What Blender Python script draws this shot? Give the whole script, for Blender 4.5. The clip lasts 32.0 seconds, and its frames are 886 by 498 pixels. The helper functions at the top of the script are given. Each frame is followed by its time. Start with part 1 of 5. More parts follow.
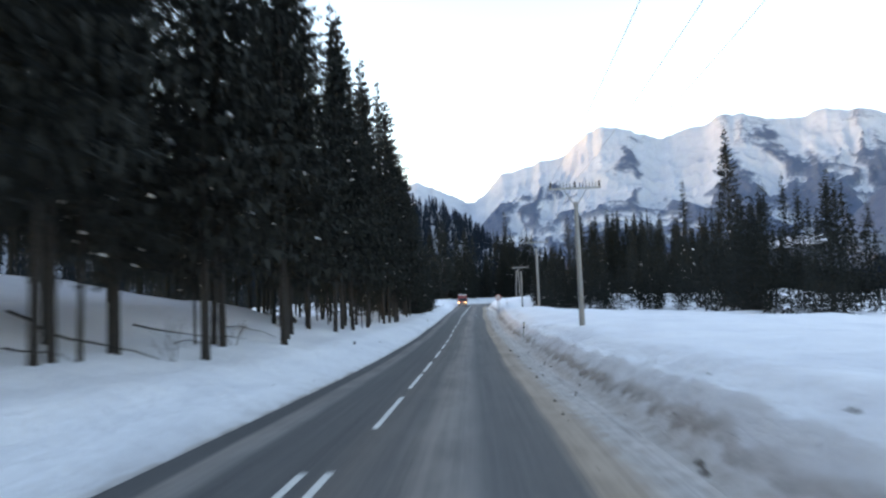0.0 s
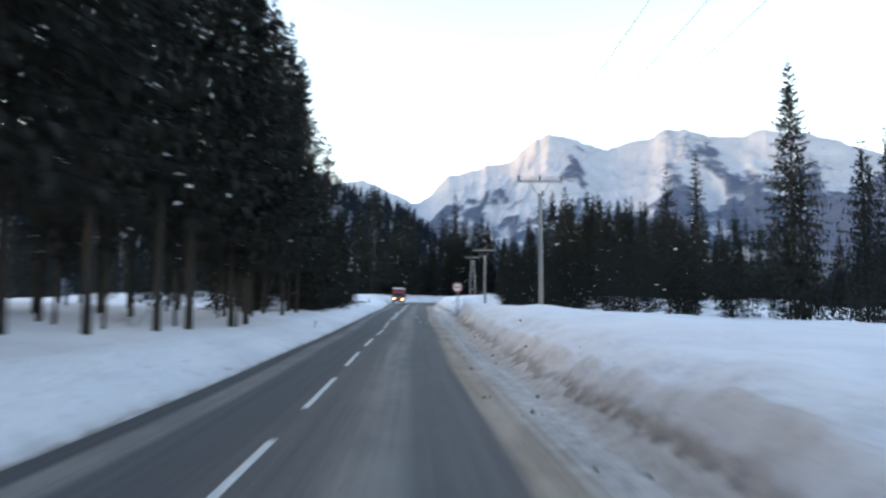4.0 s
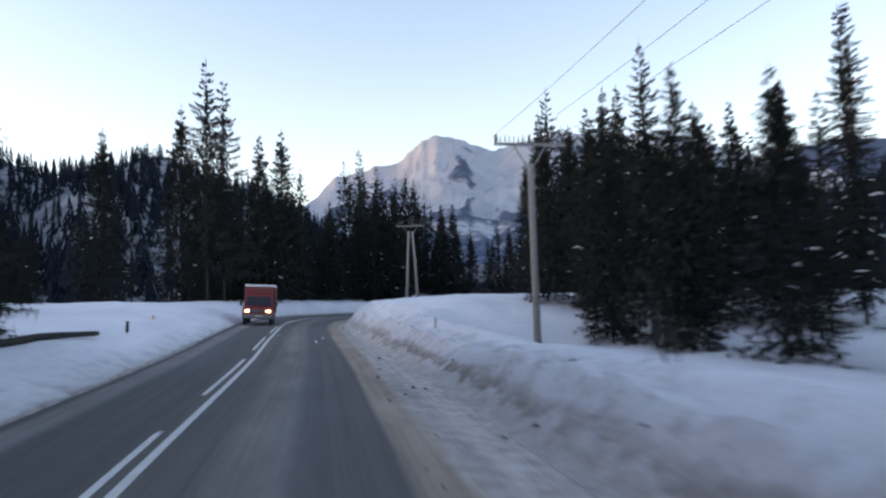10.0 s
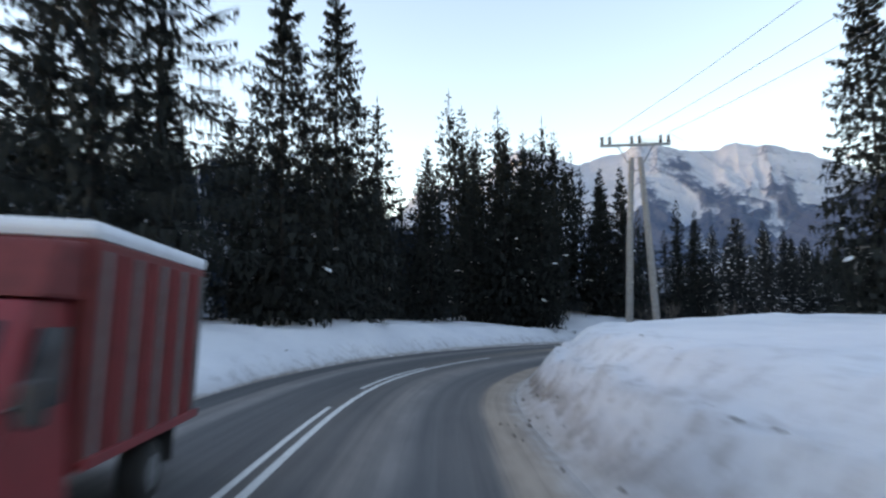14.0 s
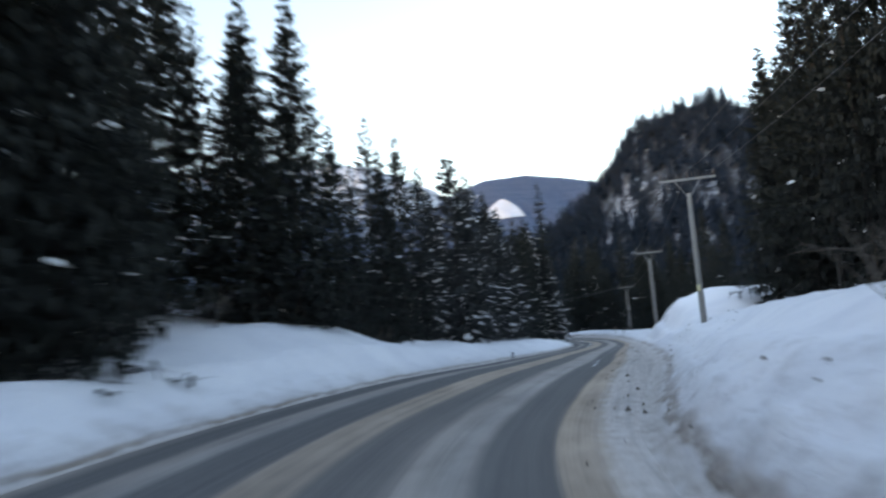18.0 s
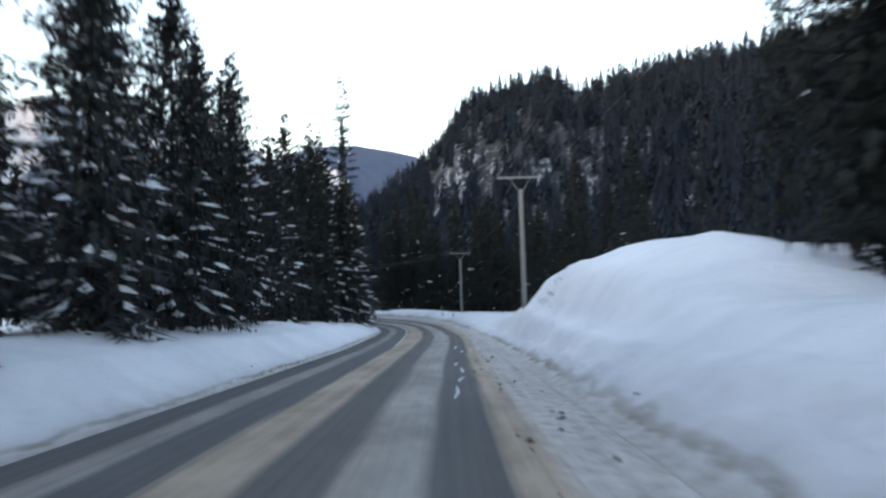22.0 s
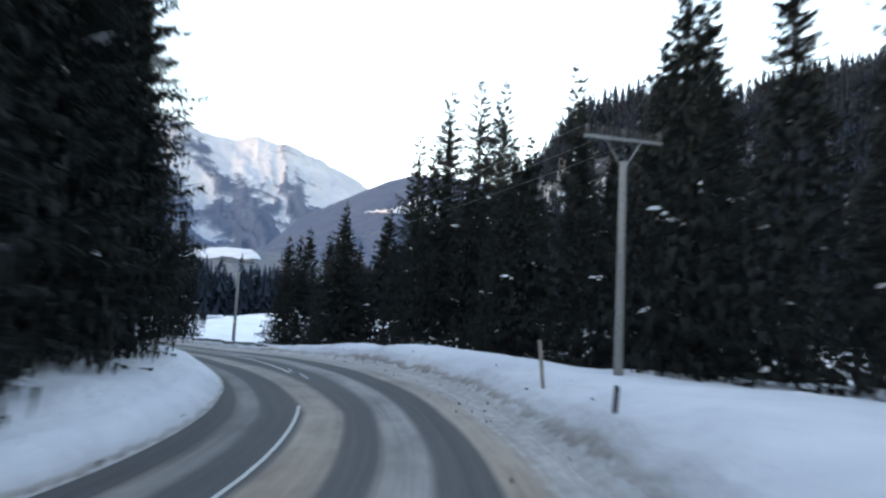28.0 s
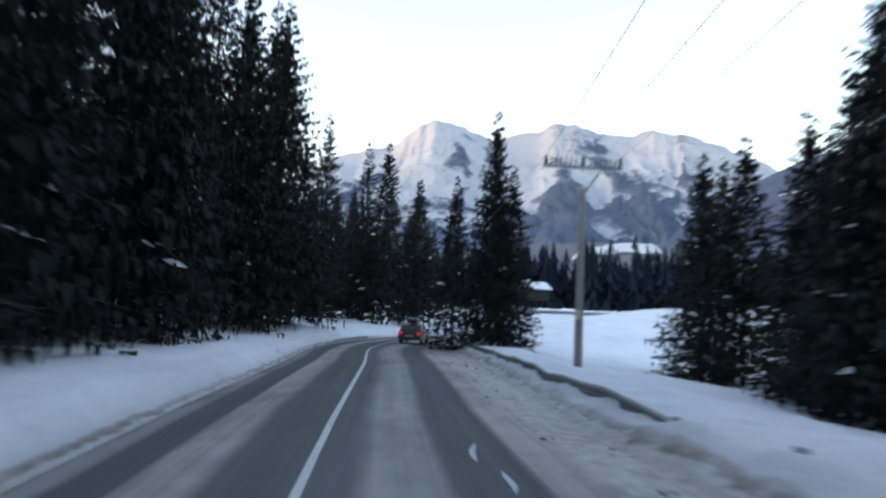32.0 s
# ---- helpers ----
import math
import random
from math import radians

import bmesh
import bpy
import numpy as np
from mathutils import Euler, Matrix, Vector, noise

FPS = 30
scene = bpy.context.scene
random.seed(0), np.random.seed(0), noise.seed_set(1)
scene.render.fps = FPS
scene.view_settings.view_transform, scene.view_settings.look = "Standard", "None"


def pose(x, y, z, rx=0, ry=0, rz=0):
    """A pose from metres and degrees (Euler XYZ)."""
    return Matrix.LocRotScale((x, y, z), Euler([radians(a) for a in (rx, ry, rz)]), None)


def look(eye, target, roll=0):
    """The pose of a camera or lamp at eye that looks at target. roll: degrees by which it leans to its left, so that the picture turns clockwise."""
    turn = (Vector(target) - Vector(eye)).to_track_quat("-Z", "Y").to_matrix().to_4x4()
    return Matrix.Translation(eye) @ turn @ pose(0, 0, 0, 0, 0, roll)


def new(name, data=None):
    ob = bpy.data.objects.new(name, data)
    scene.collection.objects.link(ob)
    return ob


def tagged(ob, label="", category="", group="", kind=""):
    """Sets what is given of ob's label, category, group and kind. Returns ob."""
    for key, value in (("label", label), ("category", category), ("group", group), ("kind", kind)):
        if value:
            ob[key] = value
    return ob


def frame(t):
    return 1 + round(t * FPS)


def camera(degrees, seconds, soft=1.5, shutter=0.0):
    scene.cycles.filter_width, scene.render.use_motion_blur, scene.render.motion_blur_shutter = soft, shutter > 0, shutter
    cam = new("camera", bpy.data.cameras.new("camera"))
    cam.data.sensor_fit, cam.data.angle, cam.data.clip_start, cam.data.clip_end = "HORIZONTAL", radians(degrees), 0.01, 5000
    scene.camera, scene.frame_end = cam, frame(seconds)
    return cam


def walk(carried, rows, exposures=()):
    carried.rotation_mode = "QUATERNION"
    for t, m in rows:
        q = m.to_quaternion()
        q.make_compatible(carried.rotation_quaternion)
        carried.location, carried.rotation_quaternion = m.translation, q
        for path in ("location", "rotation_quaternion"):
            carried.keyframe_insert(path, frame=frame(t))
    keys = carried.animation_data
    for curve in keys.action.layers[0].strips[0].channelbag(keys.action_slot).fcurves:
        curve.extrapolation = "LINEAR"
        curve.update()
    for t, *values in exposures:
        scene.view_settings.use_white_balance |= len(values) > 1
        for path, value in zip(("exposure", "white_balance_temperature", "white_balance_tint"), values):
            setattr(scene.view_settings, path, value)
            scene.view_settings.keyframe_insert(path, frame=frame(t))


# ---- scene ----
cam = camera(63.8, 32.0, soft=2.3, shutter=0.9)
PATH = [
    (0, (0.566, -0.838, -0.688), (0.571, 1.156, -0.539), -2.3),
    (0.5, (0.929, 5.229, -0.759), (0.94, 7.224, -0.609), -1.6),
    (1, (1.073, 10.643, -0.784), (1.085, 12.638, -0.644), -0.7),
    (1.5, (1.357, 17.172, -1.048), (1.359, 19.168, -0.922), 0.1),
    (2, (1.528, 22.842, -1.227), (1.521, 24.838, -1.108), 0.5),
    (2.5, (1.765, 28.474, -1.335), (1.754, 30.47, -1.204), 0.0),
    (3, (1.99, 34.344, -1.41), (1.995, 36.339, -1.272), 0.2),
    (3.5, (2.297, 40.319, -1.474), (2.355, 42.313, -1.327), 0.5),
    (4, (2.544, 46.663, -1.641), (2.71, 48.65, -1.49), 0.1),
    (4.5, (2.778, 52.474, -1.367), (3.061, 54.445, -1.176), -0.8),
    (6.5, (3.765, 77.248, -1.668), (4.198, 79.197, -1.542), 0.1),
    (7, (3.958, 83.349, -1.285), (4.402, 85.292, -1.12), 0.4),
    (7.5, (4.382, 89.067, -1.161), (4.831, 91.007, -0.97), 0.3),
    (8, (4.709, 94.853, -1.101), (5.164, 96.79, -0.901), 0.2),
    (8.5, (5.075, 101.065, -1.334), (5.529, 103.001, -1.128), -0.5),
    (9, (5.364, 107.032, -1.024), (5.813, 108.971, -0.826), -1.4),
    (9.5, (5.664, 113.05, -0.965), (6.102, 114.993, -0.788), -2.2),
    (10, (5.953, 118.936, -0.904), (6.428, 120.872, -0.749), -1.8),
    (10.5, (6.345, 124.52, -0.863), (6.819, 126.458, -0.717), -1.8),
    (11, (6.814, 131.019, -0.602), (7.233, 132.97, -0.475), -2.2),
    (11.5, (7.231, 136.96, -0.585), (7.602, 138.922, -0.473), -2.9),
    (12, (7.628, 143.189, -0.343), (7.863, 145.172, -0.24), -3.0),
    (12.5, (7.889, 148.779, -0.441), (8.087, 150.766, -0.33), -1.8),
    (13, (8.156, 154.717, -0.368), (8.368, 156.7, -0.214), -1.5),
    (13.5, (8.379, 160.771, -0.214), (8.607, 162.749, -0.022), -1.3),
    (15.5, (10.272, 182.993, 0.33), (10.718, 184.931, 0.549), -1.3),
    (16, (11.738, 188.926, 0.244), (12.32, 190.828, 0.45), -2.9),
    (16.5, (13.48, 194.431, 0.114), (14.224, 196.277, 0.317), -4.0),
    (17, (15.822, 199.651, 0.086), (16.731, 201.422, 0.28), -4.7),
    (17.5, (18.428, 204.538, -0.046), (19.499, 206.216, 0.145), -5.1),
    (18, (21.954, 209.768, -0.086), (23.194, 211.325, 0.112), -4.9),
    (18.5, (25.432, 214.217, -0.036), (26.816, 215.648, 0.156), -3.8),
    (19, (29.041, 217.795, -0.076), (30.541, 219.105, 0.108), -2.7),
    (19.5, (33.087, 221.008, 0.063), (34.676, 222.21, 0.241), -2.6),
    (20, (36.98, 224.304, -0.071), (38.629, 225.423, 0.102), -2.2),
    (20.5, (41.407, 227.319, -0.27), (43.084, 228.397, -0.108), -2.7),
    (21, (45.975, 230.886, -0.439), (47.662, 231.952, -0.3), -2.6),
    (21.5, (50.787, 234.467, -0.752), (52.437, 235.59, -0.63), -2.9),
    (22, (56.22, 238.597, -1.011), (57.803, 239.816, -0.915), -1.7),
    (22.5, (61.459, 242.849, -1.486), (63.009, 244.11, -1.401), -0.9),
    (23, (67.144, 247.411, -1.552), (68.678, 248.692, -1.464), -0.6),
    (23.5, (72.592, 251.404, -1.806), (74.115, 252.695, -1.695), -1.1),
    (24, (77.627, 255.502, -2.007), (79.152, 256.79, -1.883), -0.8),
    (24.5, (82.366, 259.298, -2.479), (83.893, 260.584, -2.35), -0.6),
    (25, (86.953, 263.102, -2.819), (88.48, 264.387, -2.687), -0.2),
    (25.5, (92.048, 266.716, -2.844), (93.562, 268.015, -2.704), -0.3),
    (26, (97.701, 270.769, -3.054), (99.198, 272.088, -2.915), 0.1),
    (26.5, (103.306, 275.06, -3.296), (104.795, 276.388, -3.161), 0.9),
    (28.5, (123.217, 291.709, -4.126), (124.574, 293.161, -3.9), 3.6),
    (29, (127.291, 296.12, -4.447), (128.57, 297.642, -4.226), 4.4),
    (29.5, (130.482, 300.488, -4.351), (131.632, 302.112, -4.148), 5.9),
    (30, (134.139, 305.754, -4.338), (135.14, 307.475, -4.151), 5.8),
    (30.5, (137.058, 310.818, -4.288), (137.905, 312.621, -4.112), 5.9),
    (31, (139.616, 316.051, -4.183), (140.319, 317.916, -4.012), 5.4),
    (31.5, (141.422, 320.978, -4.134), (141.985, 322.889, -3.968), 3.8),
    (32, (143.267, 327.111, -4.497), (143.726, 329.052, -4.354), 2.4),
]
EXPOSURES = ((0, 3.0, 8000, 22), (3.5, 3.0, 8000, 22), (4.5, 2.8, 7900, 23), (6.5, 2.32, 7700, 28), (9.0, 2.17, 7600, 30), (11.0, 2.35, 7700, 28), (12.0, 2.45, 7750, 25), (13.5, 2.5, 7850, 24), (16.0, 2.55, 7900, 23), (18.0, 2.95, 8000, 22), (22.0, 3.05, 8400, 22), (25.0, 3.22, 8550, 22), (26.5, 3.32, 8500, 22), (28.5, 3.2, 8300, 22), (31.0, 2.92, 8000, 22), (32.0, 2.9, 8000, 23))
walk(cam, [(t, look(eye, target, roll)) for t, eye, target, roll in PATH], exposures=EXPOSURES)

# ---- world, sun, exposure ----
SUN_AZ, SUN_EL = -80.0, 5.0
world = bpy.data.worlds.new("dusk_sky")
scene.world = world
world.use_nodes = True
wn = world.node_tree.nodes
sky = wn.new("ShaderNodeTexSky")
sky.sky_type = "NISHITA"
sky.sun_disc = False
sky.sun_elevation = radians(SUN_EL)
sky.sun_rotation = radians(SUN_AZ)
sky.altitude = 900
sky.air_density, sky.dust_density, sky.ozone_density = 1.0, 0.6, 1.4
wn["Background"].inputs["Strength"].default_value = 0.15
world.node_tree.links.new(sky.outputs["Color"], wn["Background"].inputs["Color"])
sun = new("sun", bpy.data.lights.new("sun", "SUN"))
sun.data.energy, sun.data.angle, sun.data.color = 0.08, radians(10), (1.0, 0.94, 0.88)
sun_way = Vector((math.sin(radians(SUN_AZ)) * math.cos(radians(SUN_EL)), math.cos(radians(SUN_AZ)) * math.cos(radians(SUN_EL)), math.sin(radians(SUN_EL))))
sun.matrix_world = look(sun_way * 100, (0, 0, 0))


# ---- materials ----
def material(name, rough=0.8, metal=0.0):
    m = bpy.data.materials.new(name)
    m.use_nodes = True
    b = m.node_tree.nodes["Principled BSDF"]
    b.inputs["Roughness"].default_value, b.inputs["Metallic"].default_value = rough, metal
    return m, m.node_tree.nodes, m.node_tree.links, b


def noise_node(n, l, coord, scale, detail=4.0, rough=0.55, stretch=None):
    if stretch:
        mp = n.new("ShaderNodeMapping")
        mp.inputs["Scale"].default_value = stretch
        l.new(coord, mp.inputs["Vector"])
        coord = mp.outputs["Vector"]
    t = n.new("ShaderNodeTexNoise")
    t.inputs["Scale"].default_value, t.inputs["Detail"].default_value, t.inputs["Roughness"].default_value = scale, detail, rough
    l.new(coord, t.inputs["Vector"])
    return t.outputs["Fac"]


def ramp(n, l, fac, stops, smooth="LINEAR"):
    r = n.new("ShaderNodeValToRGB")
    r.color_ramp.interpolation = smooth
    e = r.color_ramp.elements
    while len(e) < len(stops):
        e.new(0.5)
    for k, (p, c) in zip(e, stops):
        k.position = p
        k.color = (c, c, c, 1) if isinstance(c, (int, float)) else (*c, 1)
    l.new(fac, r.inputs["Fac"])
    return r.outputs["Color"]


def mix(n, l, fac, a, b, mode="MIX"):
    m = n.new("ShaderNodeMix")
    m.data_type, m.blend_type = "RGBA", mode
    for sock, v in ((m.inputs["Factor"], fac), (m.inputs["A"], a), (m.inputs["B"], b)):
        if hasattr(v, "is_output"):
            l.new(v, sock)
        elif isinstance(v, (int, float)):
            sock.default_value = v
        else:
            sock.default_value = (*v, 1)
    return m.outputs["Result"]


def calc(n, l, op, a, b):
    m = n.new("ShaderNodeMath")
    m.operation = op
    for sock, v in zip(m.inputs, (a, b)):
        if hasattr(v, "is_output"):
            l.new(v, sock)
        else:
            sock.default_value = v
    return m.outputs[0]


def bump(n, l, bsdf, height, strength, dist):
    bp = n.new("ShaderNodeBump")
    bp.inputs["Strength"].default_value, bp.inputs["Distance"].default_value = strength, dist
    l.new(height, bp.inputs["Height"])
    l.new(bp.outputs["Normal"], bsdf.inputs["Normal"])


def simple(name, colour, rough=0.7, metal=0.0, spread=0.25, scale=6.0, relief=0.0):
    m, n, l, b = material(name, rough, metal)
    co = n.new("ShaderNodeTexCoord").outputs["Object"]
    f = noise_node(n, l, co, scale)
    lo, hi = [c * (1 - spread) for c in colour], [min(1, c * (1 + spread)) for c in colour]
    l.new(ramp(n, l, f, [(0.3, lo), (0.7, hi)]), b.inputs["Base Color"])
    if relief:
        bump(n, l, b, noise_node(n, l, co, scale * 6), 0.6, relief)
    return m


def snow_material(name, dirty):
    m, n, l, b = material(name, 0.75)
    tc = n.new("ShaderNodeTexCoord")
    co = tc.outputs["Object"]
    big = noise_node(n, l, co, 0.12, 5)
    fine = noise_node(n, l, co, 2.2, 6, 0.65)
    wind = noise_node(n, l, co, 0.5, 5, 0.6, (1.0, 0.35, 1.0))
    col = ramp(n, l, mix(n, l, 0.5, big, wind), [(0.32, (0.65, 0.675, 0.73)), (0.5, (0.755, 0.775, 0.82)), (0.68, (0.83, 0.845, 0.875))])
    relief = mix(n, l, 0.5, fine, noise_node(n, l, co, 0.7, 5))
    if dirty:
        uv = n.new("ShaderNodeSeparateXYZ")
        l.new(tc.outputs["UV"], uv.inputs["Vector"])
        along, up = uv.outputs["X"], uv.outputs["Y"]
        lumps = noise_node(n, l, co, 0.8, 6, 0.7)
        crumbs = noise_node(n, l, co, 3.2, 6, 0.7)
        edge = calc(n, l, "ADD", up, calc(n, l, "MULTIPLY", calc(n, l, "SUBTRACT", lumps, 0.5), 0.38))
        # ploughed grit: a brown line at the foot, thinning into grey and then clean snow
        band = ramp(n, l, edge, [(0.0, 0.10), (0.14, 0.12), (0.18, 0.95), (0.24, 0.85), (0.29, 0.25), (0.45, 0.06), (0.8, 0.0)])
        stretch = noise_node(n, l, tc.outputs["UV"], 1.0, 3, 0.5, (0.06, 0.0, 0.0))
        band = mix(n, l, 1.0, band, ramp(n, l, stretch, [(0.32, 0.35), (0.55, 1.0)]), "MULTIPLY")
        dark = ramp(n, l, crumbs, [(0.30, (0.50, 0.465, 0.45)), (0.46, (0.33, 0.275, 0.24)), (0.58, (0.21, 0.168, 0.142)), (0.72, (0.105, 0.082, 0.068))])
        # grey blotches: dirt in the hollows plus their shading, painted as colour
        shaded_dirt = mix(n, l, 1.0, ramp(n, l, noise_node(n, l, co, 1.3, 7, 0.78), [(0.50, 0.0), (0.60, 0.8)]), ramp(n, l, up, [(0.2, 1.0), (1.0, 0.25), (1.4, 0.0)]), "MULTIPLY")
        shaded_dirt = mix(n, l, 1.0, shaded_dirt, ramp(n, l, calc(n, l, "DIVIDE", along, 400.0), [(0.0, 0.35), (0.25, 0.6), (0.30, 1.0), (0.55, 1.0), (0.62, 0.3)]), "MULTIPLY")
        col = mix(n, l, shaded_dirt, col, (0.41, 0.40, 0.415))
        trodden = ramp(n, l, noise_node(n, l, co, 2.6, 6, 0.72), [(0.30, (0.33, 0.285, 0.255)), (0.42, (0.47, 0.435, 0.41)), (0.58, (0.60, 0.57, 0.56)), (0.75, (0.70, 0.69, 0.69))])
        col = mix(n, l, ramp(n, l, up, [(0.10, 1.0), (0.24, 0.0)]), col, trodden)
        speck = ramp(n, l, noise_node(n, l, co, 5.5, 4, 0.6), [(0.66, 0.0), (0.72, 0.75)])
        near = ramp(n, l, up, [(0.1, 1.0), (0.9, 0.0)])
        col = mix(n, l, mix(n, l, 1.0, speck, near, "MULTIPLY"), col, (0.30, 0.26, 0.235))
        col = mix(n, l, mix(n, l, 1.0, band, ramp(n, l, lumps, [(0.28, 0.45), (0.5, 1.0)]), "MULTIPLY"), col, dark)
        relief = mix(n, l, ramp(n, l, up, [(0.15, 0.75), (1.1, 0.15)]), relief, mix(n, l, 0.5, crumbs, noise_node(n, l, co, 1.6, 7, 0.75)))
    l.new(col, b.inputs["Base Color"])
    bump(n, l, b, relief, 0.95, 0.30 if dirty else 0.22)
    return m


def road_material():
    m, n, l, b = material("asphalt", 0.72)
    tc = n.new("ShaderNodeTexCoord")
    uv = n.new("ShaderNodeSeparateXYZ")
    l.new(tc.outputs["UV"], uv.inputs["Vector"])
    s_along, d = uv.outputs["X"], uv.outputs["Y"]
    slow = noise_node(n, l, tc.outputs["UV"], 1.0, 3, 0.5, (0.05, 0.25, 1.0))
    streak = noise_node(n, l, tc.outputs["UV"], 1.0, 6, 0.65, (0.05, 4.5, 1.0))
    patch = noise_node(n, l, tc.outputs["UV"], 0.5, 6, 0.7, (0.4, 1.0, 1.0))
    mottle = noise_node(n, l, tc.outputs["UV"], 2.6, 6, 0.72)
    wob = calc(n, l, "ADD", d, calc(n, l, "MULTIPLY", calc(n, l, "SUBTRACT", slow, 0.5), 0.5))
    wob = calc(n, l, "ADD", wob, calc(n, l, "MULTIPLY", calc(n, l, "SUBTRACT", streak, 0.5), 0.22))
    unit = calc(n, l, "DIVIDE", calc(n, l, "ADD", wob, 8.0), 12.0)
    grit = noise_node(n, l, tc.outputs["UV"], 60.0, 3)
    tar = mix(n, l, grit, (0.062, 0.065, 0.070), (0.108, 0.112, 0.118))
    worn = ramp(n, l, streak, [(0.3, (0.85, 0.85, 0.86)), (0.7, (1.25, 1.23, 1.2))])
    tar = mix(n, l, 1.0, tar, worn, "MULTIPLY")
    # dried salt and grit lie between the wheel lines; along the later stretch packed snow and sand
    early = ramp(n, l, unit, [(0.2, 1.0), (0.2125, 0.5), (0.2292, 0.02), (0.2792, 0.03), (0.2917, 0.42), (0.3333, 0.38), (0.35, 0.06), (0.4667, 0.04), (0.5, 0.16), (0.5583, 0.12), (0.6, 0.42), (0.65, 0.38), (0.675, 0.10), (0.7708, 0.12), (0.7875, 0.80), (0.8417, 0.86), (0.9167, 1.0)])
    late = ramp(n, l, unit, [(0.085, 1.0), (0.125, 0.35), (0.145, 0.05), (0.2625, 0.06), (0.2833, 0.62), (0.325, 0.55), (0.3417, 0.08), (0.4292, 0.08), (0.4458, 0.95), (0.5083, 0.92), (0.525, 0.10), (0.6, 0.12), (0.6208, 0.76), (0.6792, 0.82), (0.6958, 0.08), (0.7708, 0.06), (0.7875, 0.95)])
    share = calc(n, l, "DIVIDE", s_along, 400.0)
    along = ramp(n, l, share, [(0.49, 0.0), (0.60, 1.0), (0.97, 1.0), (1.0, 0.9)])
    cover = mix(n, l, along, early, late)
    cover = mix(n, l, 1.0, cover, ramp(n, l, mix(n, l, 0.5, patch, streak), [(0.3, 0.5), (0.55, 1.0)]), "MULTIPLY")
    grey = ramp(n, l, patch, [(0.35, (0.36, 0.355, 0.36)), (0.65, (0.50, 0.49, 0.485))])
    sand = ramp(n, l, patch, [(0.3, (0.37, 0.285, 0.215)), (0.7, (0.50, 0.40, 0.32))])
    # beyond the sand line the shoulder is trodden snow, more of it further on
    slush = ramp(n, l, mottle, [(0.30, (0.30, 0.255, 0.225)), (0.42, (0.45, 0.41, 0.385)), (0.58, (0.58, 0.55, 0.535)), (0.75, (0.70, 0.69, 0.69))])
    sandy = ramp(n, l, unit, [(0.1667, 0.5), (0.2667, 0.6), (0.3333, 0.25), (0.4167, 0.5), (0.45, 1.0), (0.5167, 0.9), (0.5667, 0.7), (0.6667, 0.3), (0.75, 0.7), (0.7875, 1.0), (0.8333, 0.9)])
    sandy = mix(n, l, 1.0, sandy, ramp(n, l, share, [(0.86, 1.0), (0.93, 0.45)]), "MULTIPLY")
    dust = mix(n, l, sandy, grey, sand)
    rim = calc(n, l, "ADD", unit, calc(n, l, "MULTIPLY", calc(n, l, "SUBTRACT", mottle, 0.5), 0.06))
    dust = mix(n, l, ramp(n, l, rim, [(0.09, 0.9), (0.13, 0.0), (0.8292, 0.0), (0.8625, 0.92)]), dust, slush)
    l.new(mix(n, l, cover, tar, dust), b.inputs["Base Color"])
    l.new(ramp(n, l, cover, [(0.0, 0.75), (0.6, 0.95)]), b.inputs["Roughness"])
    b.inputs["Specular IOR Level"].default_value = 0.18
    bump(n, l, b, mix(n, l, cover, grit, mix(n, l, 0.5, mottle, noise_node(n, l, tc.outputs["UV"], 9.0, 5))), 0.45, 0.03)
    return m


def needle_material(name, a, c):
    m, n, l, b = material(name, 0.85)
    b.inputs["Specular IOR Level"].default_value = 0.04
    geo = n.new("ShaderNodeNewGeometry")
    ob = n.new("ShaderNodeObjectInfo")
    f = calc(n, l, "ADD", calc(n, l, "MULTIPLY", geo.outputs["Random Per Island"], 0.7), calc(n, l, "MULTIPLY", ob.outputs["Random"], 0.3))
    l.new(ramp(n, l, f, [(0.0, a), (1.0, c)]), b.inputs["Base Color"])
    return m


SNOW = snow_material("clean_snow", False)
BANK = snow_material("roadside_snow", True)
ASPHALT = road_material()
NEEDLE = needle_material("spruce_needles", (0.021, 0.024, 0.023), (0.031, 0.035, 0.034))
FROSTED = needle_material("frosted_needles", (0.026, 0.030, 0.030), (0.062, 0.068, 0.073))
# far crowns: self-shading and haze are put into this darker, bluer colour
FARWOOD = needle_material("shaded_hazy_needles", (0.008, 0.013, 0.021), (0.019, 0.028, 0.043))
BARK = simple("spruce_bark", (0.024, 0.022, 0.021), 0.95, 0, 0.45, 9.0, 0.03)
TWIG = simple("bare_twigs", (0.10, 0.085, 0.075), 0.9)
LOAD = simple("branch_snow", (0.78, 0.81, 0.86), 0.8, 0, 0.06, 3.0)
PAINT = simple("road_paint", (0.62, 0.62, 0.60), 0.7, 0, 0.28, 14.0)
CONCRETE = simple("pole_timber", (0.25, 0.24, 0.23), 0.85, 0, 0.22, 7.0, 0.01)
STEEL = simple("galvanised_steel", (0.24, 0.25, 0.26), 0.5, 0.6, 0.25, 12.0)
CERAMIC = simple("insulator_glaze", (0.05, 0.04, 0.04), 0.3, 0, 0.2)
WIRE = simple("aluminium_wire", (0.12, 0.12, 0.13), 0.5, 0.5, 0.1)


